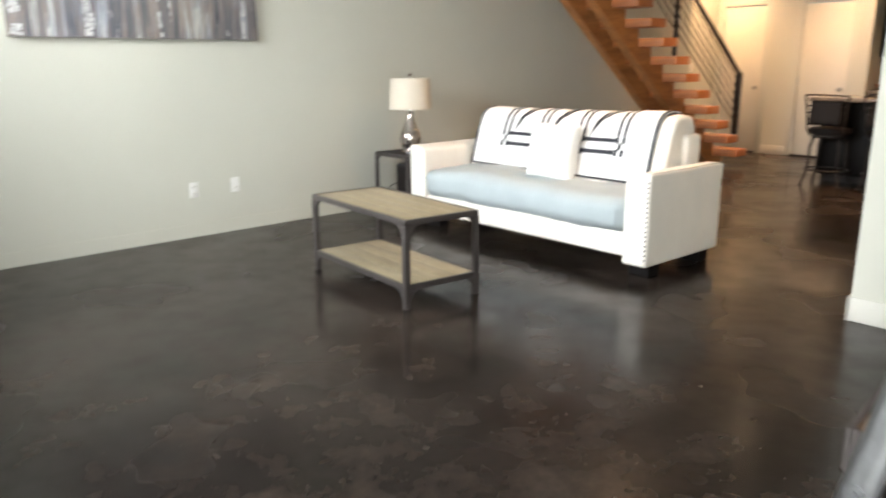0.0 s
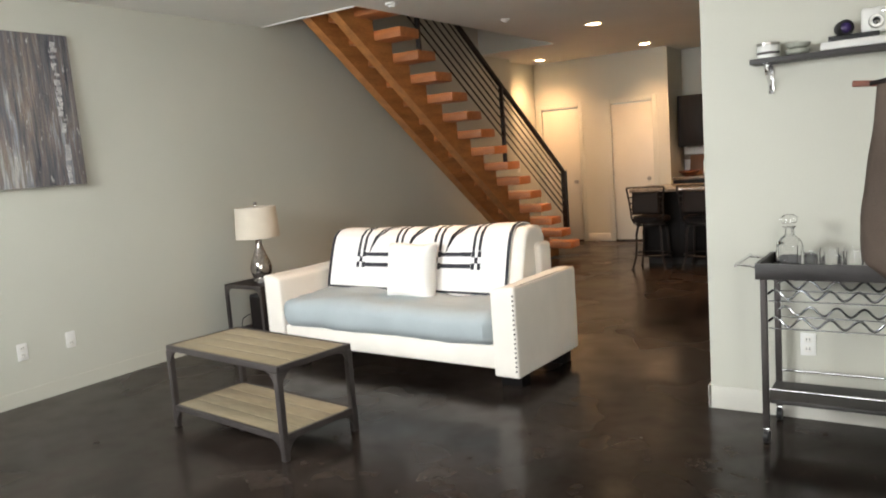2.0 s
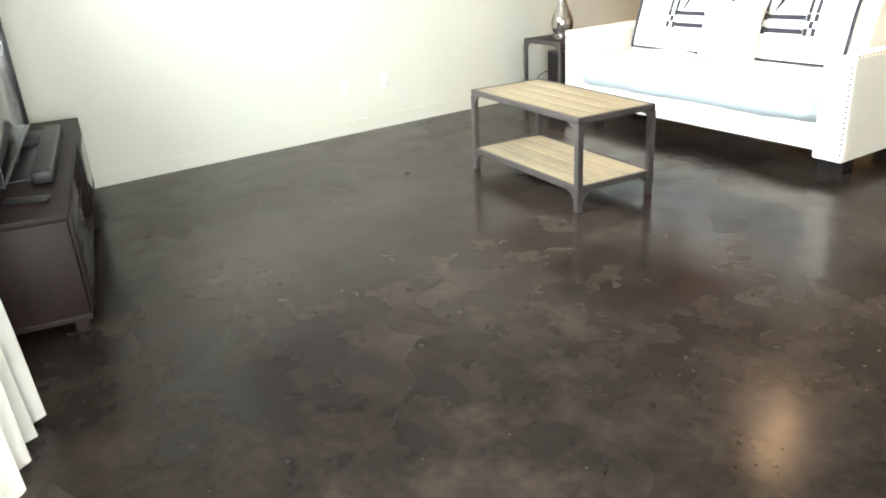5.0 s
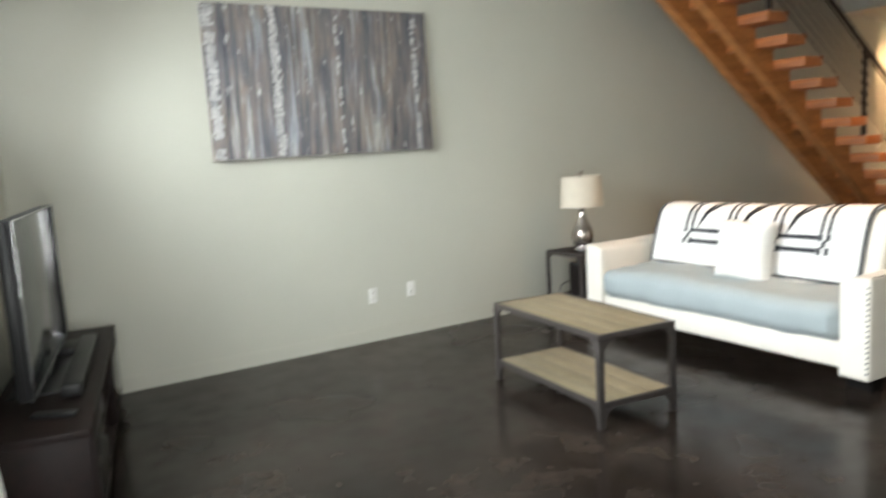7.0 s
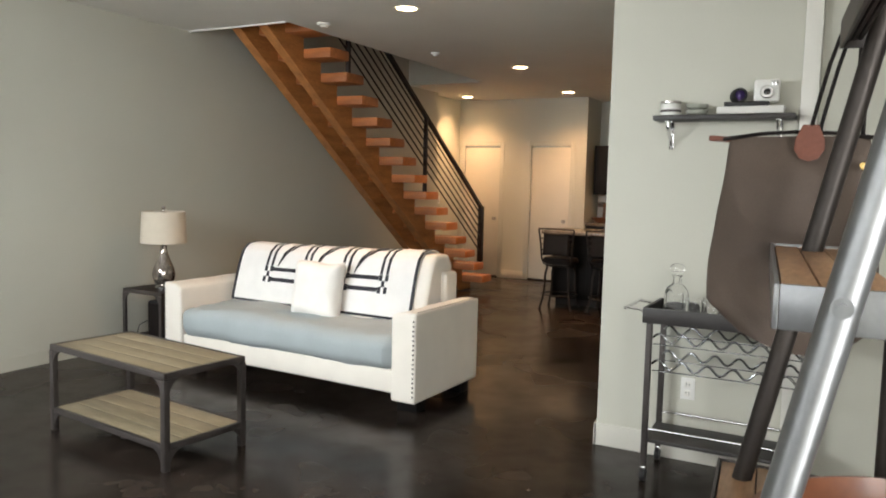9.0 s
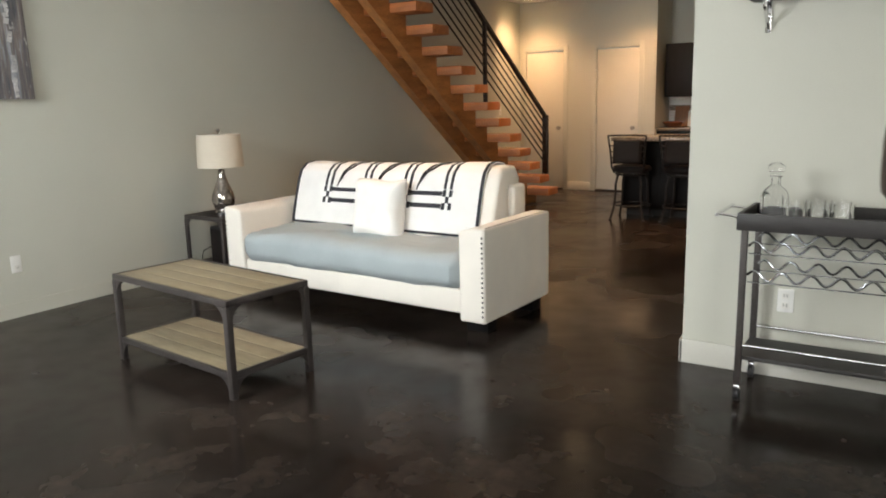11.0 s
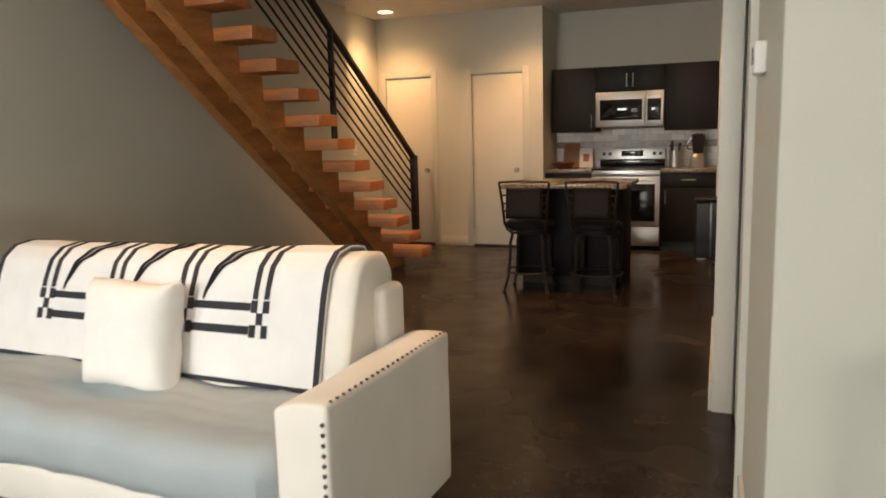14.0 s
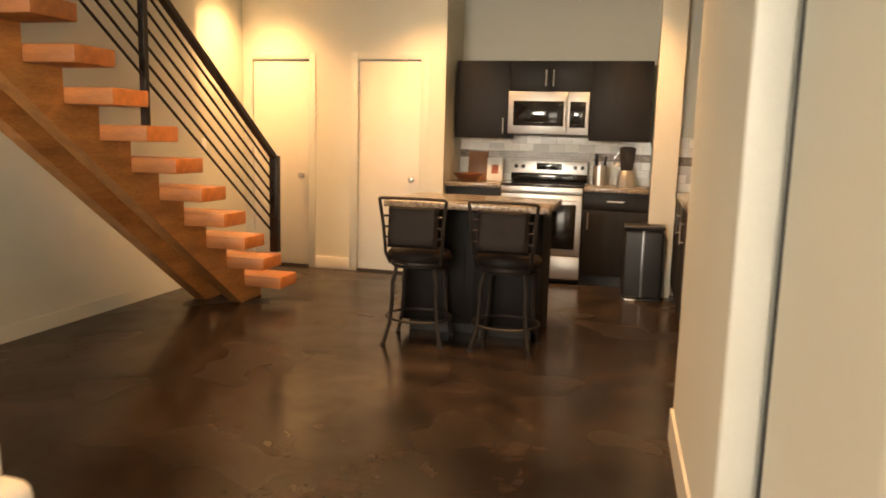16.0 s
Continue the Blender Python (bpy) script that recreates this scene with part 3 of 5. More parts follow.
# ---- sofa ----
so = thing("sofa", "cream linen sofa with nailhead arms and one blue-grey bench cushion", "sofa", pose(-0.745, 4.454, 0, 0, 0, -2))
SW, SD, AH, AW = 2.23, 0.82, 0.655, 0.178
for x0, x1 in ((-AW, 0.0), (-SW, -SW + AW)):
    inner = -1 if x1 == 0 else 1
    am = bx(x0, x1, 0.0, SD, 0.092, AH, bevel=0.016, seg=3)
    bmesh.ops.subdivide_edges(am, edges=[e for e in am.edges if e.calc_length() > 0.1], cuts=9, use_grid_fill=True)
    for v in am.verts:
        d = ((v.co.x - x0) if inner < 0 else (x1 - v.co.x)) / AW
        if v.co.z > AH - 0.1:
            v.co.z -= 0.030 * max(0.0, 1 - d / 0.6) ** 2 * (v.co.z - AH + 0.1) / 0.1
            v.co.z += 0.006 * noise.noise(Vector((v.co.x * 9, v.co.y * 4, 1.0)))
        elif inner * (v.co.x - (x0 + x1) / 2) < 0:
            v.co.x += 0.004 * noise.noise(Vector((v.co.y * 5, v.co.z * 5, 8.0)))
    arm = part("arm", am, LINEN, so)
    nail = B()
    ex = -0.012 if x1 == 0 else -SW + 0.012
    for k in range(17):
        rod(nail, (ex - (0.004 if x1 == 0 else -0.004), -0.003, 0.14 + 0.029 * k), (ex - (0.004 if x1 == 0 else -0.004), 0.004, 0.14 + 0.029 * k), 0.0065, 8)
    for k in range(24):
        rod(nail, (ex, 0.04 + 0.033 * k, AH - 0.006), (ex, 0.04 + 0.033 * k, AH + 0.0035), 0.0052, 8)
    tagged(part("nailhead_trim", nail, GREYM, arm, "row of dark pewter nailheads"), kind="stuff")
part("front_rail", bx(-SW + AW - 0.01, -AW + 0.01, 0.03, 0.10, 0.128, 0.275, bevel=0.015, seg=3), LINEN, so)
part("seat_base", bx(-SW + AW - 0.01, -AW + 0.01, 0.08, SD - 0.02, 0.13, 0.27), LINEN, so)
part("back_frame", bx(-SW + 0.12, -0.175, SD - 0.16, SD + 0.01, 0.12, 0.83, bevel=0.03, seg=4), LINEN, so)


def pillow_mesh(w, d, h, nu=20, nv=20, e=0.32, wob=0.006, seed=0.0, pinch=0.0):
    """A soft cushion: flat in z, rounded towards its edges."""
    bm = B()
    grid = {}
    for s in (1, -1):
        for i in range(nu + 1):
            for j in range(nv + 1):
                u, v = 2 * i / nu - 1, 2 * j / nv - 1
                f = max(0.0, (1 - u ** 8) * (1 - v ** 8)) ** e
                edge = i in (0, nu) or j in (0, nv)
                if edge and s == -1:
                    grid[s, i, j] = grid[1, i, j]
                    continue
                wv = noise.noise(Vector((u * 2.2 + seed, v * 2.2, s * 3.0))) * wob
                grid[s, i, j] = bm.verts.new((u * w / 2 * (1 - pinch * (1 - v * v)), v * d / 2 * (1 - pinch * (1 - u * u)), s * (h / 2) * f + wv * f))
        for i in range(nu):
            for j in range(nv):
                q = [grid[s, i, j], grid[s, i + 1, j], grid[s, i + 1, j + 1], grid[s, i, j + 1]]
                bm.faces.new(q if s == 1 else q[::-1])
    return bm


bm = B()
CW, CD = SW - 2 * AW - 0.006, 0.66
box(bm, -CW / 2, CW / 2, -CD / 2, CD / 2, -0.105, 0.105, bevel=0.07, seg=6)
bmesh.ops.subdivide_edges(bm, edges=[e for e in bm.edges if e.calc_length() > 0.12], cuts=24, use_grid_fill=True)
for v in bm.verts:
    u, w = v.co.x / (CW / 2), v.co.y / (CD / 2)
    crown = (1 - u ** 4) * (1 - w ** 4)
    soft_ = noise.noise(v.co * 3.0) * 0.02 + noise.noise(v.co * 7.0) * 0.010
    crease = 0.016 * max(0.0, 0.22 - abs(noise.noise(Vector((v.co.x * 4 + v.co.y * 6, v.co.y * 9 - v.co.x * 2, 1.7))))) / 0.22
    if v.co.z > 0:
        v.co.z += 0.024 * crown + soft_ * (0.3 + crown) - crease * 0.6
    if v.co.y < -0.2:
        hang = max(0.0, -0.02 - v.co.z) / 0.085
        v.co.y += soft_ * 0.9 - 0.020 * (1 - abs(v.co.z) / 0.11) - crease
        v.co.z -= hang * (0.006 + 0.006 * noise.noise(Vector((v.co.x * 2.6, 0.0, 4.0))))
bmesh.ops.transform(bm, matrix=pose(-SW / 2, 0.328, 0.378), verts=bm.verts)
part("seat_cushion", bm, CUSH, so, "blue-grey velvet bench cushion")

# back cushion profile in y and z, from the seat up over the top
BACK = [(0.44, 0.46), (0.455, 0.55), (0.49, 0.68), (0.525, 0.795), (0.56, 0.873), (0.61, 0.912), (0.69, 0.922), (0.772, 0.910), (0.81, 0.855), (0.815, 0.7)]


def rise(x, z):
    """The cushion is plumper towards its free end."""
    return 0.034 * max(0.0, min(1.0, (x + 2.0) / 1.75)) ** 2 * max(0.0, min(1.0, (z - 0.5) / 0.38))


def back_at(s, lift=0.0):
    """A point of the cushion's front and top, s from 0 at the seat to 1 behind the top."""
    k = s * (len(BACK) - 1)
    i = min(int(k), len(BACK) - 2)
    a, b = Vector(BACK[i]), Vector(BACK[i + 1])
    p = a.lerp(b, k - i)
    t0 = Vector(BACK[min(i + 1, len(BACK) - 1)]) - Vector(BACK[max(i - 1, 0)]) if k - i < 0.5 else Vector(BACK[min(i + 2, len(BACK) - 1)]) - Vector(BACK[i])
    nrm = Vector((-t0.y, t0.x)).normalized()
    return p + nrm * lift


bm = B()
BX0, BX1 = -SW + AW + 0.057, -0.216
cols = []
FINE = [tuple(back_at(j / 27)) for j in range(28)]
for i in range(61):
    u = 0.5 - 0.5 * math.cos(math.pi * i / 60)
    x = BX0 + (BX1 - BX0) * u
    k = max(0.0, min(1.0, (abs(2 * u - 1) - 0.955) / 0.045))
    shrink = 1 - 0.12 * (1 - math.sqrt(max(0.0, 1 - k * k)))
    ring = []
    for y, z in FINE:
        cy, cz = 0.68, 0.6
        wv = 0.006 * noise.noise(Vector((x * 4, z * 4, 2)))
        ring.append(bm.verts.new((x, cy + (y - cy) * shrink + wv, cz + (z - cz) * shrink + rise(x, z))))
    ring.append(bm.verts.new((x, 0.80, 0.30)))
    ring.append(bm.verts.new((x, 0.50, 0.30)))
    cols.append(ring)
for a, b in zip(cols, cols[1:]):
    k = len(a)
    for j in range(k):
        bm.faces.new((a[j], b[j], b[(j + 1) % k], a[(j + 1) % k]))
bm.faces.new(cols[0]), bm.faces.new(cols[-1][::-1])
part("back_cushion", bm, LINEN, so)
for lx, ly in ((-0.13, 0.175), (-SW + 0.13, 0.175), (-0.12, SD - 0.09), (-SW + 0.12, SD - 0.09)):
    part("foot", bx(lx - 0.075, lx + 0.075, ly - 0.055, ly + 0.055, 0.0, 0.10, bevel=0.006), FOOT, so, "dark block foot")

# throw over the back, its stripes knitted proud of it
th = thing("throw_blanket", "white knitted throw with charcoal stripe pattern over the sofa back", "blanket", so.matrix_world.copy())
TX0, TX1 = -1.965, -0.312


def cloth(bm, x0, x1, s0, s1, lift, thick, nx=2, ns=10, skew=0.0):
    vs = {}
    for side_ in (0, 1):
        for i in range(nx + 1):
            for j in range(ns + 1):
                x, s = x0 + (x1 - x0) * i / nx, s0 + (s1 - s0) * j / ns
                p = back_at(s, lift + thick * side_ + 0.006 * noise.noise(Vector((x * 6.5 + s * 2.0, s * 2.2, 5))))
                vs[side_, i, j] = bm.verts.new((x + skew * (s - s0), p.x, p.y + rise(x + skew * (s - s0), p.y)))
    for i in range(nx):
        for j in range(ns):
            q = [(i, j), (i + 1, j), (i + 1, j + 1), (i, j + 1)]
            bm.faces.new([vs[(1, *c)] for c in q])
            bm.faces.new([vs[(0, *c)] for c in q[::-1]])
    rim = [(i, 0) for i in range(nx)] + [(nx, j) for j in range(ns)] + [(i, ns) for i in range(nx, 0, -1)] + [(0, j) for j in range(ns, 0, -1)]
    for a, b in zip(rim, rim[1:] + rim[:1]):
        bm.faces.new((vs[(0, *a)], vs[(0, *b)], vs[(1, *b)], vs[(1, *a)]))


bm = B()
cloth(bm, TX0, TX1, 0.05, 0.93, 0.012, 0.008, 70, 40)
part("cloth", bm, THROW, th)
LIFT = 0.0206


def stripe(x0, x1, s0, s1, skew=0.0):
    bm = B()
    cloth(bm, x0, x1, s0, s1, LIFT, 0.003, max(1, int((x1 - x0) / 0.04)), max(1, int((s1 - s0) * 30)), skew)
    part("stripe", bm, STRIPE, th)


stripe(TX0, TX0 + 0.022, 0.05, 0.93)
stripe(TX1 - 0.022, TX1, 0.05, 0.93)
stripe(TX0 + 0.022, TX1 - 0.022, 0.05, 0.068)
C = [-1.64, -1.28, -0.92, -0.58]
for c in C:
    for o in (-0.033, 0.017):
        stripe(c + o, c + o + 0.021, 0.315, 0.90)
    for i in range(3):
        for j in range(3):
            if (i + j) % 2 == 0:
                stripe(c - 0.036 + 0.026 * i, c - 0.010 + 0.026 * i, 0.20 + 0.037 * j, 0.237 + 0.037 * j)
for a, b in ((C[0], C[1]), (C[2], C[3])):
    stripe(a + 0.045, b - 0.04, 0.207, 0.232)
    stripe(a + 0.045, b - 0.04, 0.278, 0.303)
# folds of the throw: each gathers the pattern into a pair of widening dark strokes
for c in C[:3]:
    for q in (-1, 1):
        bm = B()
        rows = []
        for k in range(26):
            s = 0.31 + 0.59 * k / 25
            u = min(1.0, (s - 0.31) / 0.30)
            w = 0.004 + 0.013 * u
            x = c + 0.085 + 0.14 * u ** 1.25 + q * (0.001 + 0.027 * u ** 1.2)
            p = back_at(s, LIFT + 0.003 + 0.006 * noise.noise(Vector((x * 6.5 + s * 2.0, s * 2.2, 5))))
            rows.append((bm.verts.new((x - w, p.x, p.y + rise(x - w, p.y))), bm.verts.new((x + w, p.x, p.y + rise(x + w, p.y)))))
        for a, b in zip(rows, rows[1:]):
            bm.faces.new((a[0], a[1], b[1], b[0]))
        bmesh.ops.solidify(bm, geom=bm.faces[:], thickness=0.003)
        part("stripe", bm, STRIPE, th)

# small pillow
bm = pillow_mesh(0.40, 0.41, 0.17, 30, 30, 0.7, 0.020, 4.2, 0.06)
for v in bm.verts:
    f = noise.noise(Vector((v.co.x * 7, v.co.y * 7, 2.0)))
    v.co.z += 0.012 * (0.3 - abs(f)) * max(0.0, 1 - (abs(v.co.x) / 0.2) ** 4) * max(0.0, 1 - (abs(v.co.y) / 0.2) ** 4)
    v.co.y += 0.012 * noise.noise(Vector((v.co.x * 6, 0.0, 9.0)))
pm = so.matrix_world @ pose(-1.06, 0.37, 0.665, 78, 0, 4)
single("pillow", bm, mat("ivory_cotton", (0.82, 0.79, 0.75), 0.9, vary=0.03, scale=6, fine=300, bump=0.12), "small square ivory pillow leaning on the throw", "pillow", m=pm)

# ---- coffee table ----
ct = thing("coffee_table", "weathered wood coffee table with lower shelf and grey iron frame", "coffee table", pose(-1.845, 3.405, 0, 0, 0, -6.3))
TL, TD, TZ = 1.04, 0.50, 0.492


def iron_table(ob, L, D, Z, shelf, leg=0.034, wood=TABLEW):
    hl, hd = L / 2, D / 2
    for z in (Z, shelf):
        for k in range(4):
            y0 = -hd + 0.022 + k * (D - 0.044) / 4
            part("plank", bx(-hl + 0.022, hl - 0.022, y0 + 0.0008, y0 + (D - 0.044) / 4 - 0.0008, z - 0.022, z - 0.002, bevel=0.0015), wood, ob)
        bm = B()
        for y in (-hd, hd - 0.022):
            box(bm, -hl, hl, y, y + 0.022, z - 0.032, z, bevel=0.003)
        for x in (-hl, hl - 0.022):
            box(bm, x, x + 0.022, -hd + 0.0225, hd - 0.0225, z - 0.032, z, bevel=0.003)
        part("rim", bm, GREYM, ob, "grey iron angle frame")
    for sx in (-1, 1):
        for sy in (-1, 1):
            bm = B()
            x, y = sx * (hl - leg / 2 + 0.003), sy * (hd - leg / 2 + 0.003)
            box(bm, x - leg / 2, x + leg / 2, y - leg / 2, y + leg / 2, 0.0, Z - 0.033, bevel=0.004)
            # gussets under both frames
            for z in (Z - 0.033, shelf - 0.033):
                for ax in (0, 1):
                    s = -sx if ax == 0 else -sy
                    prof = [(0.0, 0.0), (0.06, 0.0), (0.034, -0.012), (0.015, -0.034), (0.0, -0.065)]
                    lo, hi = [], []
                    for a, h in prof:
                        a0 = leg / 2 + a
                        zz = max(z + h, 0.005)
                        if ax == 0:
                            lo.append(bm.verts.new((x + s * a0, sy * (hd - 0.001), zz))), hi.append(bm.verts.new((x + s * a0, sy * (hd - 0.007), zz)))
                        else:
                            lo.append(bm.verts.new((sx * (hl - 0.001), y + s * a0, zz))), hi.append(bm.verts.new((sx * (hl - 0.007), y + s * a0, zz)))
                    bm.faces.new(lo), bm.faces.new(hi[::-1])
                    for i in range(5):
                        bm.faces.new((lo[i], hi[i], hi[(i + 1) % 5], lo[(i + 1) % 5]))
            part("leg", bm, GREYM, ob)


iron_table(ct, TL, TD, TZ, 0.135)

# ---- end table, box, lamp ----
et = thing("end_table", "small dark wood and iron end table beside the sofa", "end table", pose(-3.44, 4.955, 0, 0, 0, -2))
iron_table(et, 0.46, 0.46, 0.524, 0.13, leg=0.028, wood=ESP)
sb = thing("speaker_box", "black box speaker standing on the end table's lower shelf", "speaker", pose(-3.32, 4.905, 0.13, 0, 0, -2))
part("cabinet", bx(-0.09, 0.09, -0.15, 0.15, 0.0, 0.315, bevel=0.012), PLASB, sb)
part("grille", bx(-0.08, 0.08, -0.156, -0.151, 0.02, 0.295, bevel=0.002), LEATH, sb)
bm = B()
tube(bm, [(-3.70, 4.90, 0.16), (-3.66, 4.88, 0.20), (-3.60, 4.9, 0.235), (-3.5, 4.93, 0.24), (-3.38, 4.95, 0.22)], 0.004)
tube(bm, [(-3.785, 4.83, 0.10), (-3.76, 4.82, 0.03), (-3.70, 4.84, 0.012), (-3.68, 4.87, 0.10), (-3.70, 4.90, 0.16)], 0.004)
single("power_cable", bm, PLASB, "thin black power cable behind the end table", "cable")
lp = thing("table_lamp", "table lamp with mercury glass base and beige drum shade", "lamp", pose(-3.412, 4.92, 0.525))
part("foot", lathe(B(), [(0.072, 0.0), (0.072, 0.012), (0.06, 0.02), (0.045, 0.024), (0, 0.024)]), CHROME, lp)
part("base", lathe(B(), [(0.05, 0.024), (0.072, 0.045), (0.088, 0.085), (0.092, 0.12), (0.082, 0.17), (0.058, 0.225), (0.038, 0.275), (0.028, 0.315), (0.026, 0.345), (0.03, 0.355), (0, 0.356)], 32), MERC, lp, "silvered mercury glass gourd base")
part("stem", lathe(B(), [(0.014, 0.355), (0.014, 0.40), (0.02, 0.405), (0.02, 0.43), (0, 0.432)], 16), CHROME, lp)
sh = B()
lathe(sh, [(0.182, 0.375), (0.168, 0.632), (0.165, 0.632), (0.179, 0.375), (0.182, 0.375)], 40)
part("shade", sh, SHADE, lp, "beige fabric drum shade")
part("finial", lathe(B(), [(0.006, 0.55), (0.006, 0.645), (0.016, 0.65), (0.018, 0.662), (0.010, 0.675), (0, 0.678)], 16), CHROME, lp)
bm = B()
for a in range(3):
    rod(bm, (0, 0, 0.628), (0.167 * math.cos(a * 2.094), 0.167 * math.sin(a * 2.094), 0.628), 0.002, 6)
part("spider", bm, CHROME, lp)

# ---- painting, outlets, thermostat, detectors ----
pa = thing("painting", "large unframed canvas of grey and white vertical birch strokes", "painting", pose(XW + 0.003, 2.825, 1.975, 0, -1.2, 0))
bm = bx(0.0, 0.035, -0.86, 0.86, -0.52, 0.52, bevel=0.003)
part("canvas", bm, PAINTING, pa)
rng = random.Random(5)
bm = B()
for k in range(150):
    y, w = rng.uniform(-0.85, 0.85), rng.uniform(0.003, 0.012)
    z0 = rng.uniform(-0.5, 0.3)
    z1 = min(0.515, z0 + rng.uniform(0.06, 0.5))
    box(bm, 0.034, 0.0365, max(-0.855, y - w), min(0.855, y + w), z0, z1)
tagged(part("paint_relief", bm, PAINTING, pa), kind="stuff")


# pale birch trunks laid on with a palette knife
for ty, tw, keep_ in ((-0.815, 0.040, 0.92), (-0.375, 0.034, 0.95), (0.745, 0.022, 0.55), (0.10, 0.014, 0.45)):
    bm = B()
    z = -0.51
    while z < 0.49:
        h = rng.uniform(0.012, 0.045)
        if rng.random() < keep_:
            a, w = ty + rng.uniform(-0.008, 0.008), tw * rng.uniform(0.55, 1.0)
            q = box(B(), 0.0352, 0.0375 + rng.uniform(0, 0.0012), max(-0.857, a - w), min(0.857, a + w), z, min(0.516, z + h * 0.9))
            bmesh.ops.rotate(q, cent=(0.036, a, z + h / 2), matrix=Matrix.Rotation(rng.uniform(-0.25, 0.25), 3, "X"), verts=q.verts)
            me_ = bpy.data.meshes.new("dab")
            q.to_mesh(me_)
            q.free()
            bm.from_mesh(me_)
            bpy.data.meshes.remove(me_)
        z += h
    tagged(part("birch_trunk", bm, BIRCH, pa, "thick pale birch trunk strokes"), kind="stuff")


def outlet(m, toggles=2):
    ob = thing("wall_outlet", "white plastic electrical wall plate", "outlet", m, group="wall outlets")
    part("plate", bx(-0.036, 0.036, -0.006, 0.0, -0.058, 0.058, bevel=0.003), PLASW, ob)
    for s in (-1, 1)[:toggles]:
        part("socket", bx(-0.017, 0.017, -0.008, -0.006, 0.024 * s - 0.016, 0.024 * s + 0.016, bevel=0.001), WHITE, ob)
        bm = B()
        for sx in (-0.007, 0.007):
            box(bm, sx - 0.0015, sx + 0.0015, -0.0088, -0.0078, 0.024 * s - 0.005, 0.024 * s + 0.008)
        part("slot", bm, PLASB, ob)


outlet(pose(XW, 3.09, 0.36, 0, 0, 90))
outlet(pose(XW, 3.43, 0.365, 0, 0, 90), 1)
outlet(pose(0.81, 4.648, 0.39))
# a light switch, built from the same socket plate
outlet(pose(-3.75, 10.245, 1.2, 0, 0, 90), 1)
tp = thing("thermostat", "white plastic thermostat with a dark display", "thermostat", pose(side(5.17), 5.17, 1.548, 0, 0, -90 + 2.6))
part("housing", bx(-0.06, 0.06, -0.034, 0.0, -0.045, 0.045, bevel=0.008), PLASW, tp)
part("display", bx(-0.045, 0.02, -0.036, -0.034, -0.018, 0.03, bevel=0.001), BLACKG, tp, "dark display window")
for x, y, r in ((-2.44, 5.75, 0.055), (-2.23, 7.3, 0.045)):
    ob = thing("smoke_detector", "round white smoke detector on the ceiling", "smoke detector", pose(x, y, H, 180, 0, 0), group="ceiling detectors")
    part("base", lathe(B(), [(r, 0), (r, 0.012), (r * 0.85, 0.02), (0, 0.021)], 20), PLASW, ob)
    part("dome", lathe(B(), [(r * 0.6, 0.021), (r * 0.5, 0.034), (0, 0.036)], 20), PLASW, ob)
for dx, dy in DOWN:
    ob = thing("downlight", "round recessed ceiling downlight with white trim, lit", "ceiling light", pose(dx, dy, H), group="recessed downlights")
    part("trim_ring", lathe(B(), [(0.075, -0.001), (0.098, -0.001), (0.096, -0.008), (0.078, -0.006), (0.075, -0.001)], 28), PLASW, ob)
    part("lens", lathe(B(), [(0.0, -0.004), (0.0745, -0.004), (0.0745, -0.0015), (0, -0.0015)], 28), BULB, ob, "glowing lens")

# ---- television, its stand, curtain ----
ts = thing("tv_stand", "low espresso wood television stand with open cubbies", "tv stand", pose(-1.68, 0.82, 0, 0, 0, 180 + SLANT))
# local x runs west along the wall, local y towards the wall
SLn, SDp, SHt = 1.92, 0.40, 0.50
part("top", bx(-0.01, SLn + 0.01, -0.01, SDp, SHt - 0.03, SHt, bevel=0.004), ESP, ts)
part("bottom", bx(0.0, SLn, 0.0, SDp, 0.06, 0.085, bevel=0.002), ESP, ts)
for x in (0.0, 0.62, 1.27, SLn - 0.025):
    part("upright", bx(x, x + 0.025, 0.002, SDp - 0.002, 0.0855, SHt - 0.0305, bevel=0.002), ESP, ts)
part("back_panel", bx(0.026, SLn - 0.026, SDp - 0.018, SDp - 0.006, 0.0855, SHt - 0.0305), ESP, ts)
for x0, x1 in ((0.027, 0.618), (1.297, SLn - 0.027)):
    dr2 = part("door", bx(x0, x1, -0.012, 0.001, 0.09, SHt - 0.034, bevel=0.003), ESP, ts)
    part("inset", bx(x0 + 0.06, x1 - 0.06, -0.0145, -0.0125, 0.15, SHt - 0.09, bevel=0.001), BLACKG, dr2, "dark glass inset")
part("shelf", bx(0.647, 1.268, 0.01, SDp - 0.02, 0.27, 0.288), ESP, ts)
for x in (0.03, SLn - 0.08):
    for y in (0.02, SDp - 0.07):
        part("foot", bx(x, x + 0.05, y, y + 0.05, 0.0, 0.06, bevel=0.003), ESP, ts)
tv = thing("television", "flat black television with a silver bezel edge", "television", pose(-1.97, 0.66, SHt, 0, 0, 180 + SLANT))
part("screen", bx(0.012, 1.248, -0.004, 0.0, 0.072, 0.768, bevel=0.001), SCREEN, tv, "dark glossy screen")
bz = B()
for a in ((0, 1.26, -0.012, 0.006, 0.06, 0.0715), (0, 1.26, -0.012, 0.006, 0.7685, 0.78), (0, 0.0115, -0.012, 0.006, 0.072, 0.768), (1.2485, 1.26, -0.012, 0.006, 0.072, 0.768)):
    box(bz, *a, bevel=0.002)
part("bezel", bz, PLASB, tv, "thin black bezel")
bt = B()
for a in ((0.001, 1.259, -0.0145, -0.0125, 0.061, 0.066), (0.001, 1.259, -0.0145, -0.0125, 0.774, 0.779), (0.001, 0.006, -0.0145, -0.0125, 0.0665, 0.7735), (1.254, 1.259, -0.0145, -0.0125, 0.0665, 0.7735)):
    box(bt, *a)
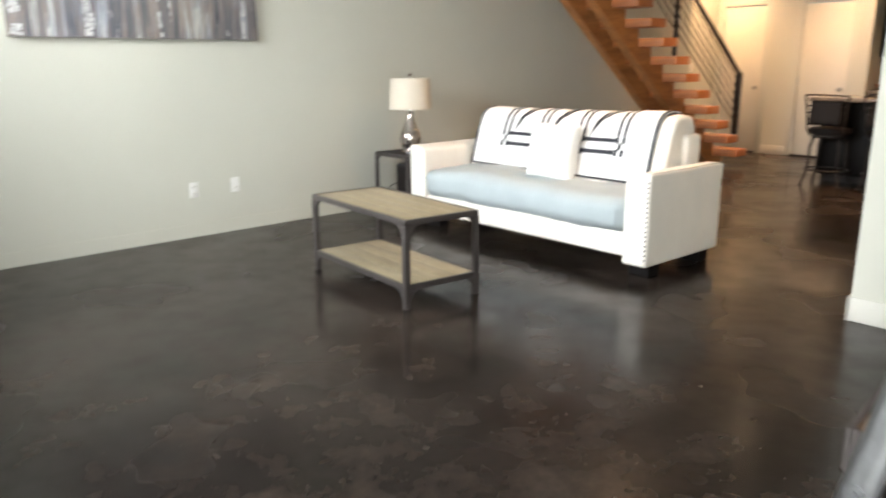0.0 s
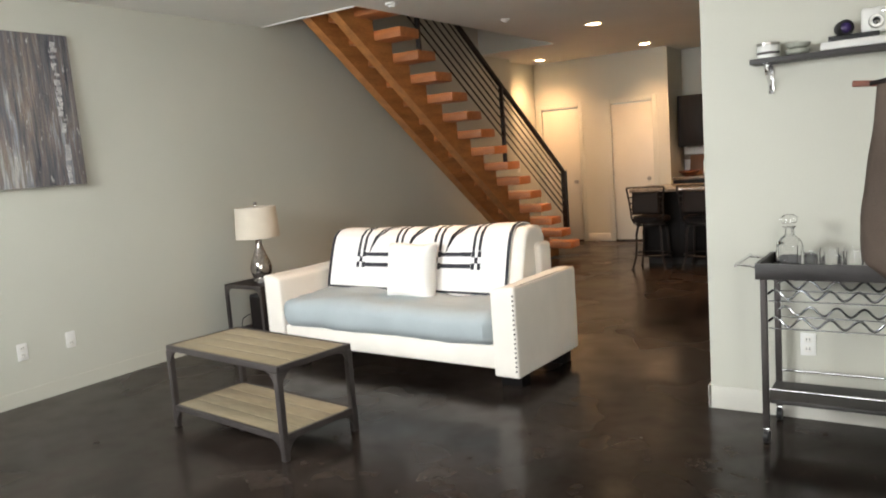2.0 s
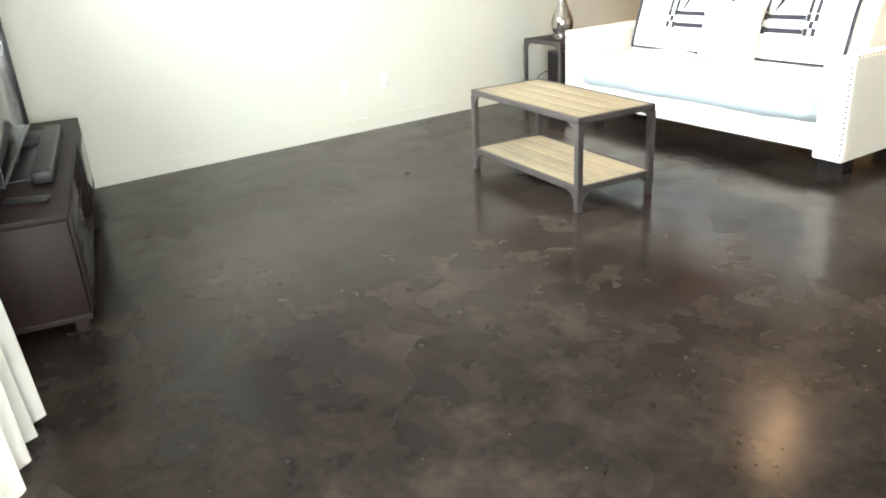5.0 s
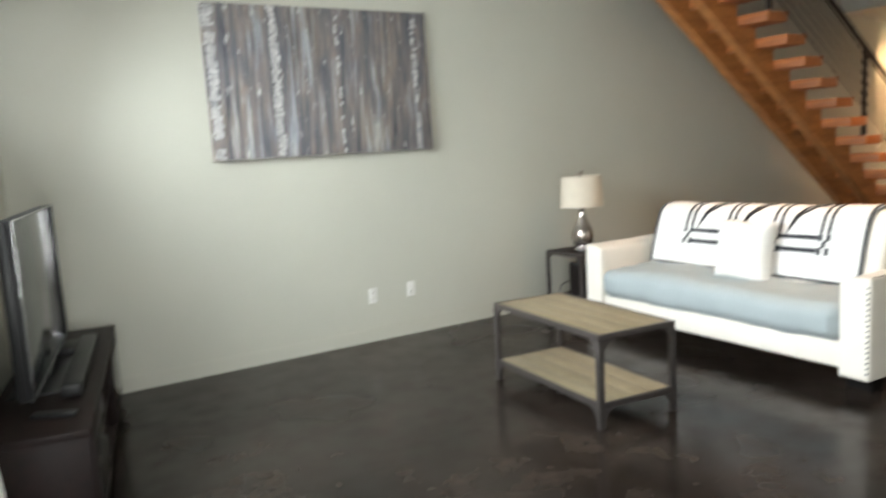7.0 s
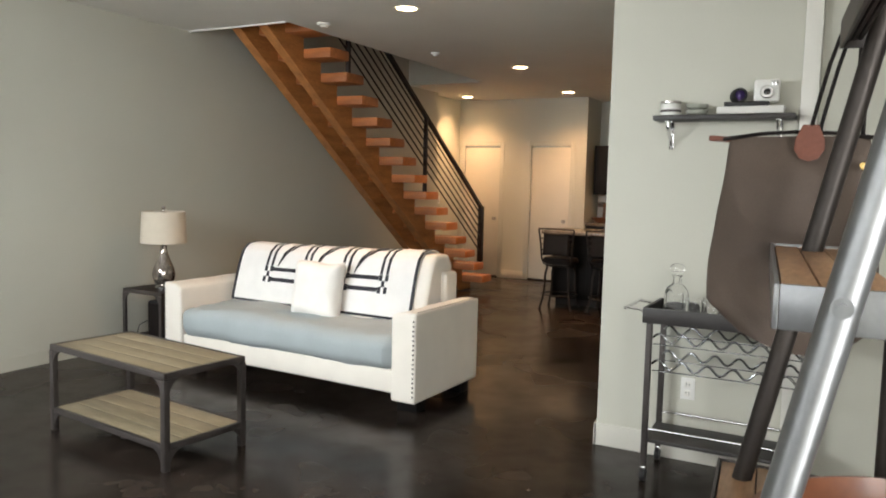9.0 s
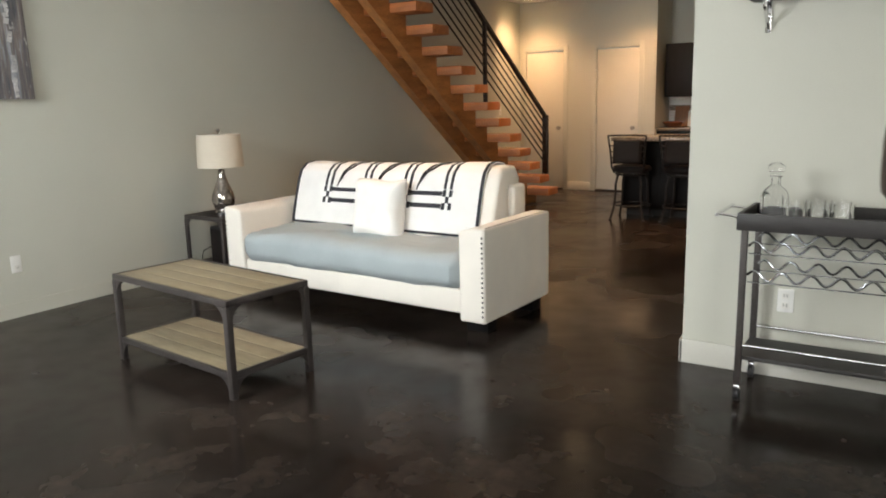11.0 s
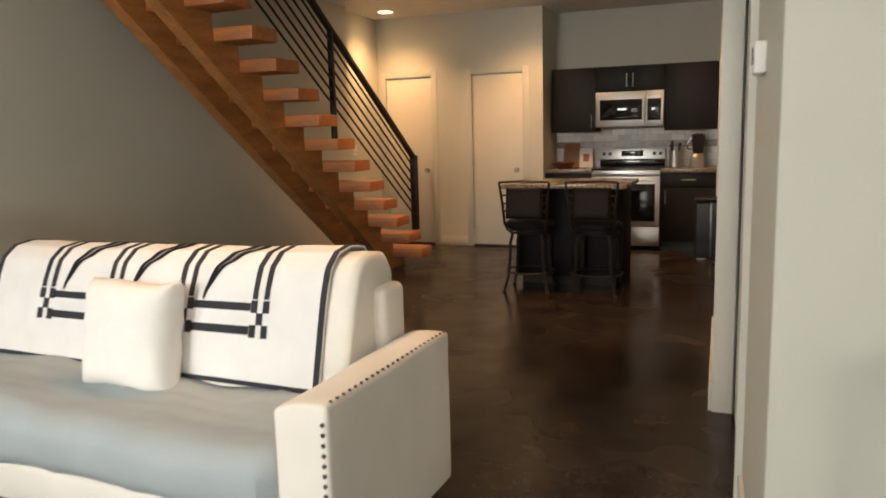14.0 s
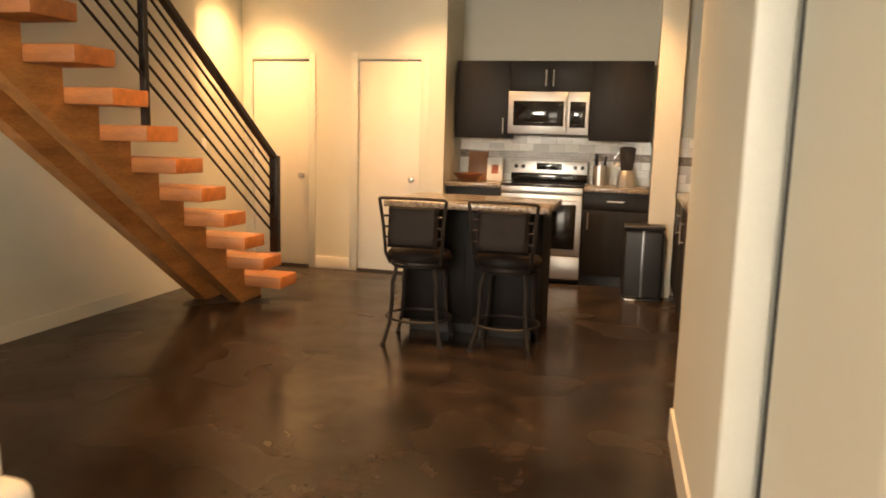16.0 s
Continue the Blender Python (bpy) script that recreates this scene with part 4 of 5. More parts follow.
part("bezel_trim", bt, CHROME, tv, "fine silver trim line")
part("back_shell", bx(0.002, 1.258, 0.0065, 0.05, 0.062, 0.778, bevel=0.008), PLASB, tv)
part("neck", bx(0.55, 0.71, 0.0, 0.05, 0.012, 0.0595, bevel=0.004), PLASB, tv)
part("base_plate", bx(0.3, 0.96, -0.10, 0.14, 0.001, 0.012, bevel=0.004), PLASB, tv)
sbar = thing("soundbar", "long black soundbar lying before the television", "soundbar", pose(-2.14, 0.86, SHt, 0, 0, 180 + SLANT))
part("body", bx(0.0, 1.02, 0.0, 0.085, 0.001, 0.06, bevel=0.012, seg=3), PLASB, sbar)
part("grille", bx(0.04, 0.98, -0.003, 0.0, 0.012, 0.05, bevel=0.001), LEATH, sbar)
single("media_player", bx(0, 0.26, 0, 0.16, 0.001, 0.04, bevel=0.006), PLASB, "small black media box on the television stand", "media box", m=pose(-2.9, 0.98, SHt, 0, 0, 180 + SLANT))
single("remote_control", bx(0, 0.05, 0, 0.17, 0.001, 0.02, bevel=0.006), PLASB, "black remote control on the television stand", "remote", m=pose(-1.86, 0.79, SHt, 0, 0, 150))

cu = thing("curtain", "ivory floor-length curtain gathered in soft folds", "curtain", Matrix.Identity(4))
bm = B()
rows = []
for j in range(25):
    z = 0.015 + 2.5 * j / 24
    row = []
    for i in range(91):
        u = i / 90
        x = -1.16 + 0.85 * u * (1 - 0.12 * (j / 24))
        fold = 0.055 * math.sin(u * 46 + 0.7 * math.sin(u * 9)) * (0.55 + 0.45 * (1 - j / 24)) + 0.02 * noise.noise(Vector((u * 8, j * 0.12, 3)))
        y = front(x) + 0.215 + fold * 1.15 + 0.08 * (1 - j / 24) ** 2 * (1 - u)
        row.append(bm.verts.new((x, y, z + 0.012 * math.sin(u * 46) * (1 if j == 0 else 0))))
    rows.append(row)
for a, b in zip(rows, rows[1:]):
    for i in range(90):
        bm.faces.new((a[i], a[i + 1], b[i + 1], b[i]))
bmesh.ops.solidify(bm, geom=bm.faces[:], thickness=0.003)
part("cloth", bm, CURT, cu)
rodb = B()
ra, rb = (-1.35, front(-1.35) + 0.215, 2.53), (1.75, front(1.75) + 0.215, 2.53)
rod(rodb, ra, rb, 0.012, 12)
for e in (ra, rb):
    bmesh.ops.create_uvsphere(rodb, u_segments=12, v_segments=8, radius=0.024, matrix=Matrix.Translation(e))
for x in (-1.25, 1.65):
    rod(rodb, (x, front(x) + 0.002, 2.53), (x, front(x) + 0.21, 2.53), 0.008, 8)
part("rod", rodb, BLACKM, cu, "dark iron curtain rod")

# ---- wall shelf and what stands on it ----
ws = thing("wall_shelf", "narrow dark wood wall shelf on steel brackets", "shelf", pose(0.592, 4.648, 1.785))
part("board", bx(0.0, 0.66, -0.15, -0.001, 0.0, 0.024, bevel=0.002), CHAR, ws)
for x in (0.07, 0.585):
    bk = B()
    tube(bk, [(x, -0.12, -0.004), (x, -0.118, -0.03), (x, -0.085, -0.06), (x, -0.04, -0.085), (x, -0.012, -0.12)], 0.009, 8)
    box(bk, x - 0.012, x + 0.012, -0.008, -0.001, -0.14, -0.002, bevel=0.002)
    box(bk, x - 0.012, x + 0.012, -0.135, -0.009, -0.006, -0.001, bevel=0.001)
    part("bracket", bk, CHROME, ws, "polished steel bracket")
ZS = 1.81
cn = thing("candle_jar", "white ceramic candle jar with a dark band", "candle", pose(0.665, 4.57, ZS))
part("jar", lathe(B(), [(0.044, 0), (0.05, 0.006), (0.05, 0.058), (0.046, 0.06), (0.044, 0.05), (0, 0.05)], 24), PLASW, cn)
part("lid", lathe(B(), [(0.052, 0.061), (0.052, 0.072), (0.03, 0.078), (0, 0.079)], 24), PLATE, cn, "pewter lid")
part("label_band", lathe(B(), [(0.0505, 0.018), (0.0508, 0.018), (0.0508, 0.03), (0.0505, 0.03)], 24), GREYM, cn)
sc = thing("small_dish", "small stacked grey-green ceramic dishes", "dish", pose(0.795, 4.57, ZS))
for k in range(2):
    part("dish", lathe(B(), [(0.03, 0.028 * k), (0.05, 0.010 + 0.028 * k), (0.055, 0.026 + 0.028 * k), (0.05, 0.026 + 0.028 * k), (0, 0.014 + 0.028 * k)], 24), mat("celadon_glaze", (0.42, 0.43, 0.37), 0.25, vary=0.1), sc)
for k, (m_, z0, h, w, lab) in enumerate(((PAPER, 0.0, 0.034, 0.30, "thick white book lying flat on the wall shelf"), (PLASB, 0.0345, 0.022, 0.20, "dark book lying on the white book"))):
    bk = thing("book", lab, "book", pose(1.05 - (0.02 if k else 0), 4.57, ZS + z0, 0, 0, 1.5 * k))
    part("cover", bx(-w / 2, w / 2, -0.072, 0.07, 0.0005, 0.003), m_, bk)
    part("cover", bx(-w / 2, w / 2, -0.072, 0.07, h - 0.003, h), m_, bk)
    part("spine", bx(-w / 2, w / 2, -0.075, -0.0725, 0.0005, h, bevel=0.001), m_, bk)
    part("pages", bx(-w / 2 + 0.004, w / 2 - 0.004, -0.072, 0.066, 0.0032, h - 0.0032), PAPER, bk)
cm = thing("instant_camera", "white instant camera standing on the books", "camera", pose(1.115, 4.57, ZS + 0.057, 0, 0, 6))
part("body", bx(-0.058, 0.058, -0.03, 0.03, 0.0, 0.108, bevel=0.014, seg=3), PLASW, cm)
lz = B()
lathe(lz, [(0.032, 0), (0.032, 0.012), (0.026, 0.022), (0.018, 0.022), (0.016, 0.014), (0, 0.014)], 24)
bmesh.ops.transform(lz, matrix=pose(0.0, -0.03, 0.045, 90, 0, 0), verts=lz.verts)
lens2 = part("lens", lz, STEEL, cm, "silver lens ring")
gz = B()
lathe(gz, [(0.0155, 0.0145), (0.0155, 0.016), (0, 0.018)], 20)
bmesh.ops.transform(gz, matrix=pose(0.0, -0.03, 0.045, 90, 0, 0), verts=gz.verts)
part("lens_glass", gz, BLACKG, lens2)
part("flash", bx(0.018, 0.046, -0.033, -0.03, 0.08, 0.098, bevel=0.002), CHROME, cm)
cl = thing("camera_lens", "small black and violet camera lens on its side", "camera lens", pose(0.99, 4.565, ZS + 0.057 + 0.036, 90, 0, 20))
part("barrel", lathe(B(), [(0.036, -0.035), (0.036, 0.02), (0.033, 0.025), (0.03, 0.035), (0.025, 0.035), (0.024, 0.022), (0, 0.022)], 24), PLASB, cl)
part("front_glass", lathe(B(), [(0.023, 0.023), (0.015, 0.028), (0, 0.03)], 20), mat("coated_glass", (0.05, 0.03, 0.12), 0.05, vary=0.05, bump=0), cl, "violet coated front glass")

# ---- bar cart ----
bc = thing("bar_cart", "dark metal bar cart with wine rack and castors", "bar cart", pose(0.65, 4.225, 0))
CL, CDp, ZT = 0.78, 0.385, 0.865
tb = B()
box(tb, 0, CL, 0, 0.018, ZT - 0.075, ZT, bevel=0.003)
box(tb, 0, CL, CDp - 0.018, CDp, ZT - 0.075, ZT, bevel=0.003)
box(tb, 0, 0.018, 0.0185, CDp - 0.0185, ZT - 0.075, ZT, bevel=0.003)
box(tb, CL - 0.018, CL, 0.0185, CDp - 0.0185, ZT - 0.075, ZT, bevel=0.003)
part("tray_rim", tb, CHAR, bc, "charcoal wood tray rim")
part("tray_bottom", bx(0.0185, CL - 0.0185, 0.0185, CDp - 0.0185, ZT - 0.062, ZT - 0.05), BLACKM, bc)
for x in (0.018, CL - 0.046):
    for y in (0.012, CDp - 0.04):
        part("leg", bx(x, x + 0.028, y, y + 0.028, 0.075, ZT - 0.0755, bevel=0.003), GREYM, bc)
        ca = part("castor", rod(B(), (x + 0.002, y + 0.014, 0.033), (x + 0.026, y + 0.014, 0.033), 0.032, 18), PLASB, bc)
        part("fork", bx(x + 0.0, x + 0.028, y + 0.004, y + 0.024, 0.055, 0.0745, bevel=0.003), CHROME, ca)
part("lower_shelf", bx(0.02, CL - 0.02, 0.042, CDp - 0.042, 0.19, 0.21, bevel=0.003), CHAR, bc)
for y in (0.026, CDp - 0.026):
    part("guard_rail", rod(B(), (0.047, y, 0.265), (CL - 0.047, y, 0.265), 0.006, 10), CHROME, bc)
for x in (0.032, CL - 0.032):
    part("side_bar", rod(B(), (x, 0.041, 0.20), (x, CDp - 0.041, 0.20), 0.008, 8), GREYM, bc)
for z in (0.715, 0.585):
    for y in (0.05, 0.30):
        pts = []
        for k in range(73):
            x = 0.046 + (CL - 0.092) * k / 72
            pts.append((x, y, z + 0.021 * math.sin(k / 72 * 2 * math.pi * 6)))
        part("wine_wave", tube(B(), pts, 0.006, 8), RACKM, bc, "wavy chrome wine rack wire")
    for y in (0.05, 0.30):
        part("rack_rail", rod(B(), (0.046, y + 0.012, z - 0.035), (CL - 0.046, y + 0.012, z - 0.035), 0.003, 6), RACKM, bc)
hb = B()
tube(hb, [(-0.001, 0.06, ZT - 0.03), (-0.03, 0.06, ZT - 0.02), (-0.09, 0.06, ZT - 0.015)], 0.006)
tube(hb, [(-0.001, CDp - 0.06, ZT - 0.03), (-0.03, CDp - 0.06, ZT - 0.02), (-0.09, CDp - 0.06, ZT - 0.015)], 0.006)
rod(hb, (-0.09, 0.03, ZT - 0.015), (-0.09, CDp - 0.03, ZT - 0.015), 0.009, 12)
part("push_handle", hb, CHROME, bc, "chrome push handle")
ZB = ZT - 0.049
dc = thing("decanter", "square cut-glass decanter with a glass stopper", "decanter", pose(0.765, 4.44, ZB))
part("bottle", lathe(B(), [(0.055, 0.0), (0.06, 0.01), (0.06, 0.10), (0.05, 0.13), (0.022, 0.155), (0.02, 0.185), (0.03, 0.195), (0.026, 0.197), (0.015, 0.185), (0.017, 0.155), (0.044, 0.128), (0.054, 0.10), (0.054, 0.02), (0, 0.018)], 8), GLASS, dc)
part("stopper", lathe(B(), [(0.013, 0.188), (0.015, 0.202), (0.034, 0.215), (0.036, 0.24), (0.02, 0.252), (0, 0.253)], 10), GLASS, dc)


def tumbler(m):
    ob = thing("tumbler", "clear short glass tumbler on the cart tray", "glass", m, group="tumblers")
    part("glass", lathe(B(), [(0.034, 0.0), (0.037, 0.004), (0.041, 0.09), (0.039, 0.09), (0.035, 0.014), (0, 0.012)], 20), GLASS, ob)
    return ob


tg = tumbler(pose(0.865, 4.36, ZB))
for x, y in ((0.96, 4.365), (1.05, 4.36), (0.93, 4.47), (1.03, 4.47)):
    copy_thing(tg, pose(x, y, ZB))

# ---- ladder shelf, tote bag, round tray ----
ls = thing("ladder_shelf", "industrial ladder shelf of grey tubes and reclaimed wood boards", "shelf", pose(0, 0, 0))
LEAN_X = 0.213


def pole_x(z):
    return 1.48 + LEAN_X * (z - 1.35)


for y, m_, dx in ((1.265, GUN, 0.0), (1.86, BLACKM, -0.042)):
    part("pole", rod(B(), (pole_x(0.0) + dx, y, 0.0), (pole_x(2.2) + dx, y, 2.2), 0.0148, 20), m_, ls, "leaning grey steel tube")
    part("rear_pole", rod(B(), (pole_x(0) + 0.36, y, 0.0), (pole_x(0) + 0.36, y, 2.15), 0.012, 12), BLACKM, ls)
def skewed(bm):
    """The unit stands askew: its far end lies closer to the room."""
    for v in bm.verts:
        v.co.x -= 0.085 * (v.co.y - 1.34)


for z, x0, y0, y1 in ((1.35, 1.425, 1.36, 1.95), (0.98, 1.363, 1.31, 1.93), (1.70, 1.505, 1.44, 1.93), (0.55, 1.27, 1.2, 1.93)):
    x1 = pole_x(0) + 0.35
    for k in range(3):
        w = (x1 - x0 - 0.012) / 3
        bd = bx(x0 + 0.006 + w * k + 0.0008, x0 + 0.006 + w * (k + 1) - 0.0008, y0 + 0.006, y1 - 0.006, z - 0.03, z, bevel=0.002)
        skewed(bd)
        part("board", bd, SHELFW if z != 1.70 else ESP, ls)
    fr = B()
    box(fr, x0, x0 + 0.005, y0, y1, z - 0.04, z + 0.003, bevel=0.001)
    box(fr, x0 + 0.0055, x1, y0, y0 + 0.005, z - 0.04, z + 0.003, bevel=0.001)
    box(fr, x0 + 0.0055, x1, y1 - 0.005, y1, z - 0.04, z + 0.003, bevel=0.001)
    skewed(fr)
    part("shelf_frame", fr, GUN if z == 1.35 else GREYM, ls, "flat steel shelf edging")
for z in (1.35, 0.955):
    b_ = B()
    rod(b_, (pole_x(z), 1.265 - 0.0158, z), (pole_x(z), 1.265 - 0.0195, z), 0.0045, 6)
    rod(b_, (pole_x(z), 1.265 - 0.0138, z), (pole_x(z), 1.265 - 0.0162, z), 0.0085, 16)
    part("bolt", b_, GUN, ls)

tote = thing("tote_bag", "taupe canvas tote bag with tan leather flap, hanging", "bag", pose(1.40, 2.02, 1.532))
# body: tapers to the bottom, corners pulled out at the top
bm = B()
rings = []
for j in range(41):
    t = j / 40
    z = -0.36 * t
    half = 0.108 + 0.026 * min(1, t * 1.5) - 0.05 * max(0, t - 0.86) / 0.14
    thick = 0.012 + 0.046 * math.sin(min(1, t * 1.15) * math.pi * 0.55)
    ring = []
    for k in range(88):
        a = 2 * math.pi * k / 88
        ca, sa = math.cos(a), math.sin(a)
        x = half * math.copysign(abs(ca) ** 0.5, ca)
        y = thick * math.copysign(abs(sa) ** 0.7, sa)
        f = noise.noise(Vector((x * 9, y * 9 + 2, z * 7))) * 0.010 * min(1, t * 3)
        # creases running down from the top corner and across the foot
        f += 0.016 * (0.35 - abs(noise.noise(Vector((x * 11 + z * 9, z * 4 - x * 5, 7.3))))) * min(1, 0.3 + t * 1.4)
        zz = z + 0.03 * max(0, -x / half) * max(0, t - 0.5) * 2
        ring.append(bm.verts.new((x + f * 0.6, y - f * 2.0, zz)))
    rings.append(ring)
for a, b in zip(rings, rings[1:]):
    for k in range(88):
        bm.faces.new((a[k], a[(k + 1) % 88], b[(k + 1) % 88], b[k]))
bm.faces.new(rings[0]), bm.faces.new(rings[-1][::-1])
part("body", bm, CANVAS, tote)
rim = B()
tube(rim, [(-0.118, -0.011, -0.004), (-0.06, -0.014, 0.004), (0.0, -0.015, 0.007), (0.06, -0.014, 0.004), (0.118, -0.011, -0.004)], 0.0035)
part("top_binding", rim, LEATH, tote)
tab = bx(-0.022, 0.022, -0.004, 0.004, -0.006, 0.004, bevel=0.002)
bmesh.ops.transform(tab, matrix=pose(-0.122, 0.0, -0.002, 0, 5, 0), verts=tab.verts)
part("corner_tab", tab, TAN, tote)
fl = B()
prof = [(-0.012, 0.018), (0.012, 0.018), (0.022, -0.006), (0.023, -0.024), (0.014, -0.038), (0.0, -0.043), (-0.014, -0.038), (-0.023, -0.024), (-0.022, -0.006)]
lo = [fl.verts.new((x + 0.02, -0.021 - 0.02 * (0.02 - z) / 0.09, z)) for x, z in prof]
hi = [fl.verts.new((x + 0.02, -0.026 - 0.02 * (0.02 - z) / 0.09, z)) for x, z in prof]
fl.faces.new(lo), fl.faces.new(hi[::-1])
for i in range(9):
    fl.faces.new((lo[i], hi[i], hi[(i + 1) % 9], lo[(i + 1) % 9]))
part("flap", fl, TAN, tote, "tan leather flap")
for y, k in ((-0.024, 0.0), (0.02, 0.012)):
    hd_ = B()
    tube(hd_, [(0.02 + k, y, -0.02), (0.022 + k, y, 0.02), (0.03 + k, y, 0.06), (0.042 + k, y, 0.115), (0.055 + k, y * 0.5, 0.163), (0.07 + k, 0.0, 0.173), (0.085 + k, y * 0.5, 0.158), (0.085 + k, y, 0.09), (0.085 + k, y, 0.03), (0.085 + k, y, -0.02)], 0.0032, 8)
    part("handle", hd_, LEATH, tote, "thin dark leather handle")
hk = B()
tube(hk, [(1.47, 2.04, 1.72), (1.47, 2.04, 1.702), (1.47, 2.0, 1.696), (1.47, 1.91, 1.69)], 0.005)
part("hook", hk, BLACKM, ls)
part("stud", rod(B(), (0.10, -0.03, -0.05), (0.10, -0.05, -0.05), 0.006, 12), mat("brass", (0.6, 0.42, 0.16), 0.25, metal=1.0, vary=0.05, bump=0), tote, "round brass stud")

bw = thing("round_tray", "round red-brown wooden tray with a raised rim", "tray", pose(1.605, 1.565, 0.9815))
part("base", lathe(B(), [(0.0, 0.0), (0.17, 0.0), (0.19, 0.006), (0.19, 0.02), (0.18, 0.016), (0, 0.014)], 48), BOWLW, bw)
part("rim", lathe(B(), [(0.1905, 0.006), (0.207, 0.05), (0.212, 0.07), (0.203, 0.072), (0.1905, 0.03), (0.1905, 0.006)], 48), BOWLW, bw, "raised turned wooden rim")
ky = thing("keys", "bunch of keys with a black fob in the tray", "keys", pose(1.475, 1.655, 0.9965))
part("fob", bx(-0.055, 0.02, -0.014, 0.014, 0.001, 0.016, bevel=0.005), PLASB, ky)
part("ring", tube(B(), [(0.035 + 0.014 * math.cos(a * 0.5236), 0.014 * math.sin(a * 0.5236), 0.006) for a in range(13)], 0.0016, 6), CHROME, ky)
for a in (10, 40, -25):
    kb = bx(0.0, 0.055, -0.004, 0.004, 0.0, 0.0025)
    lathe(kb, [(0.012, 0), (0.012, 0.0026), (0, 0.0026)], 12)
    bmesh.ops.transform(kb, matrix=pose(0.05, 0.0, 0.004 + 0.0001 * a, 0, 0, a), verts=kb.verts)
    part("key", kb, STEEL, ky)

# ---- kitchen ----
UF, UZ0, UZ1 = 11.66, 1.33, 2.062


def handle(parent, x, y, z, length, vertical=True):
    h = B()
    if vertical:
        rod(h, (x, y - 0.03, z - length / 2), (x, y - 0.03, z + length / 2), 0.006, 10)
        for q in (-1, 1):
            rod(h, (x, y, z + q * (length / 2 - 0.015)), (x, y - 0.03, z + q * (length / 2 - 0.015)), 0.005, 8)
    else:
        rod(h, (x - length / 2, y - 0.03, z), (x + length / 2, y - 0.03, z), 0.006, 10)
        for q in (-1, 1):
            rod(h, (x + q * (length / 2 - 0.015), y, z), (x + q * (length / 2 - 0.015), y - 0.03, z), 0.005, 8)
    return part("handle", h, STEEL, parent, "steel bar handle")


def wall_cabinet(x0, x1, z0, z1, doors):
    ob = thing("wall_cabinet", "dark espresso flat-front wall cabinet with bar handles", "cabinet", pose(0, 0, 0), group="wall cabinets")
    part("body", bx(x0 + 0.001, x1 - 0.001, UF + 0.02, YK - 0.002, z0, z1, bevel=0.001), CAB, ob)
    for a, b, hx in doors:
        d = part("door", bx(a + 0.002, b - 0.002, UF, UF + 0.019, z0 + 0.002, z1 - 0.002, bevel=0.002), CAB, ob)
        if hx is not None:
            handle(d, hx, UF, z0 + 0.12, 0.15)


wall_cabinet(-1.866, -1.345, UZ0, UZ1, [(-1.866, -1.345, -1.395)])
wall_cabinet(-1.345, -0.585, 1.78, UZ1, [(-1.345, -0.965, -1.0), (-0.965, -0.585, -0.93)])
wall_cabinet(-0.585, -0.03, UZ0, UZ1, [(-0.585, -0.03, None)])
mw = thing("microwave", "stainless over-range microwave with a dark window", "microwave", pose(0, 0, 0))
mx0, mx1, mz0, mz1, my = -1.343, -0.587, 1.375, 1.775, 11.60
part("body", bx(mx0, mx1, my + 0.03, YK - 0.003, mz0, mz1, bevel=0.004), PLASB, mw)
md = part("door", bx(mx0, mx1 - 0.20, my, my + 0.029, mz0 + 0.002, mz1 - 0.002, bevel=0.006), STEEL, mw)
part("window", bx(mx0 + 0.05, mx1 - 0.235, my - 0.003, my - 0.0005, mz0 + 0.08, mz1 - 0.09, bevel=0.002), BLACKG, md, "dark glass window")
part("handle", rod(B(), (mx1 - 0.215, my - 0.035, mz0 + 0.06), (mx1 - 0.215, my - 0.035, mz1 - 0.06), 0.011, 12), STEEL, md)
pn = part("control_panel", bx(mx1 - 0.198, mx1, my, my + 0.029, mz0 + 0.002, mz1 - 0.002, bevel=0.004), STEEL, mw)
part("keypad", bx(mx1 - 0.175, mx1 - 0.03, my - 0.003, my - 0.0005, mz0 + 0.07, mz1 - 0.09, bevel=0.002), BLACKG, pn, "dark glass keypad")
CZ, BF = 0.91, 11.40


def base_cabinet(x0, x1, y0, y1, face="-y", drawer=True):
    ob = thing("base_cabinet", "dark espresso base cabinet with bar handles", "cabinet", pose(0, 0, 0), group="base cabinets")
    part("body", bx(x0 + 0.001, x1 - 0.001, y0 + 0.02, y1 - 0.002, 0.1, CZ - 0.041), CAB, ob)
    part("toe_kick", bx(x0 + 0.001, x1 - 0.001, y0 + 0.07, y1 - 0.002, 0.0, 0.099), PLASB, ob)
    d = part("door", bx(x0 + 0.003, x1 - 0.003, y0, y0 + 0.019, 0.102, 0.70, bevel=0.002), CAB, ob)
    handle(d, x0 + 0.05, y0, 0.6, 0.15)
    w = part("drawer", bx(x0 + 0.003, x1 - 0.003, y0, y0 + 0.019, 0.705, CZ - 0.043, bevel=0.002), CAB, ob)
    handle(w, (x0 + x1) / 2, y0, 0.79, 0.15, False)


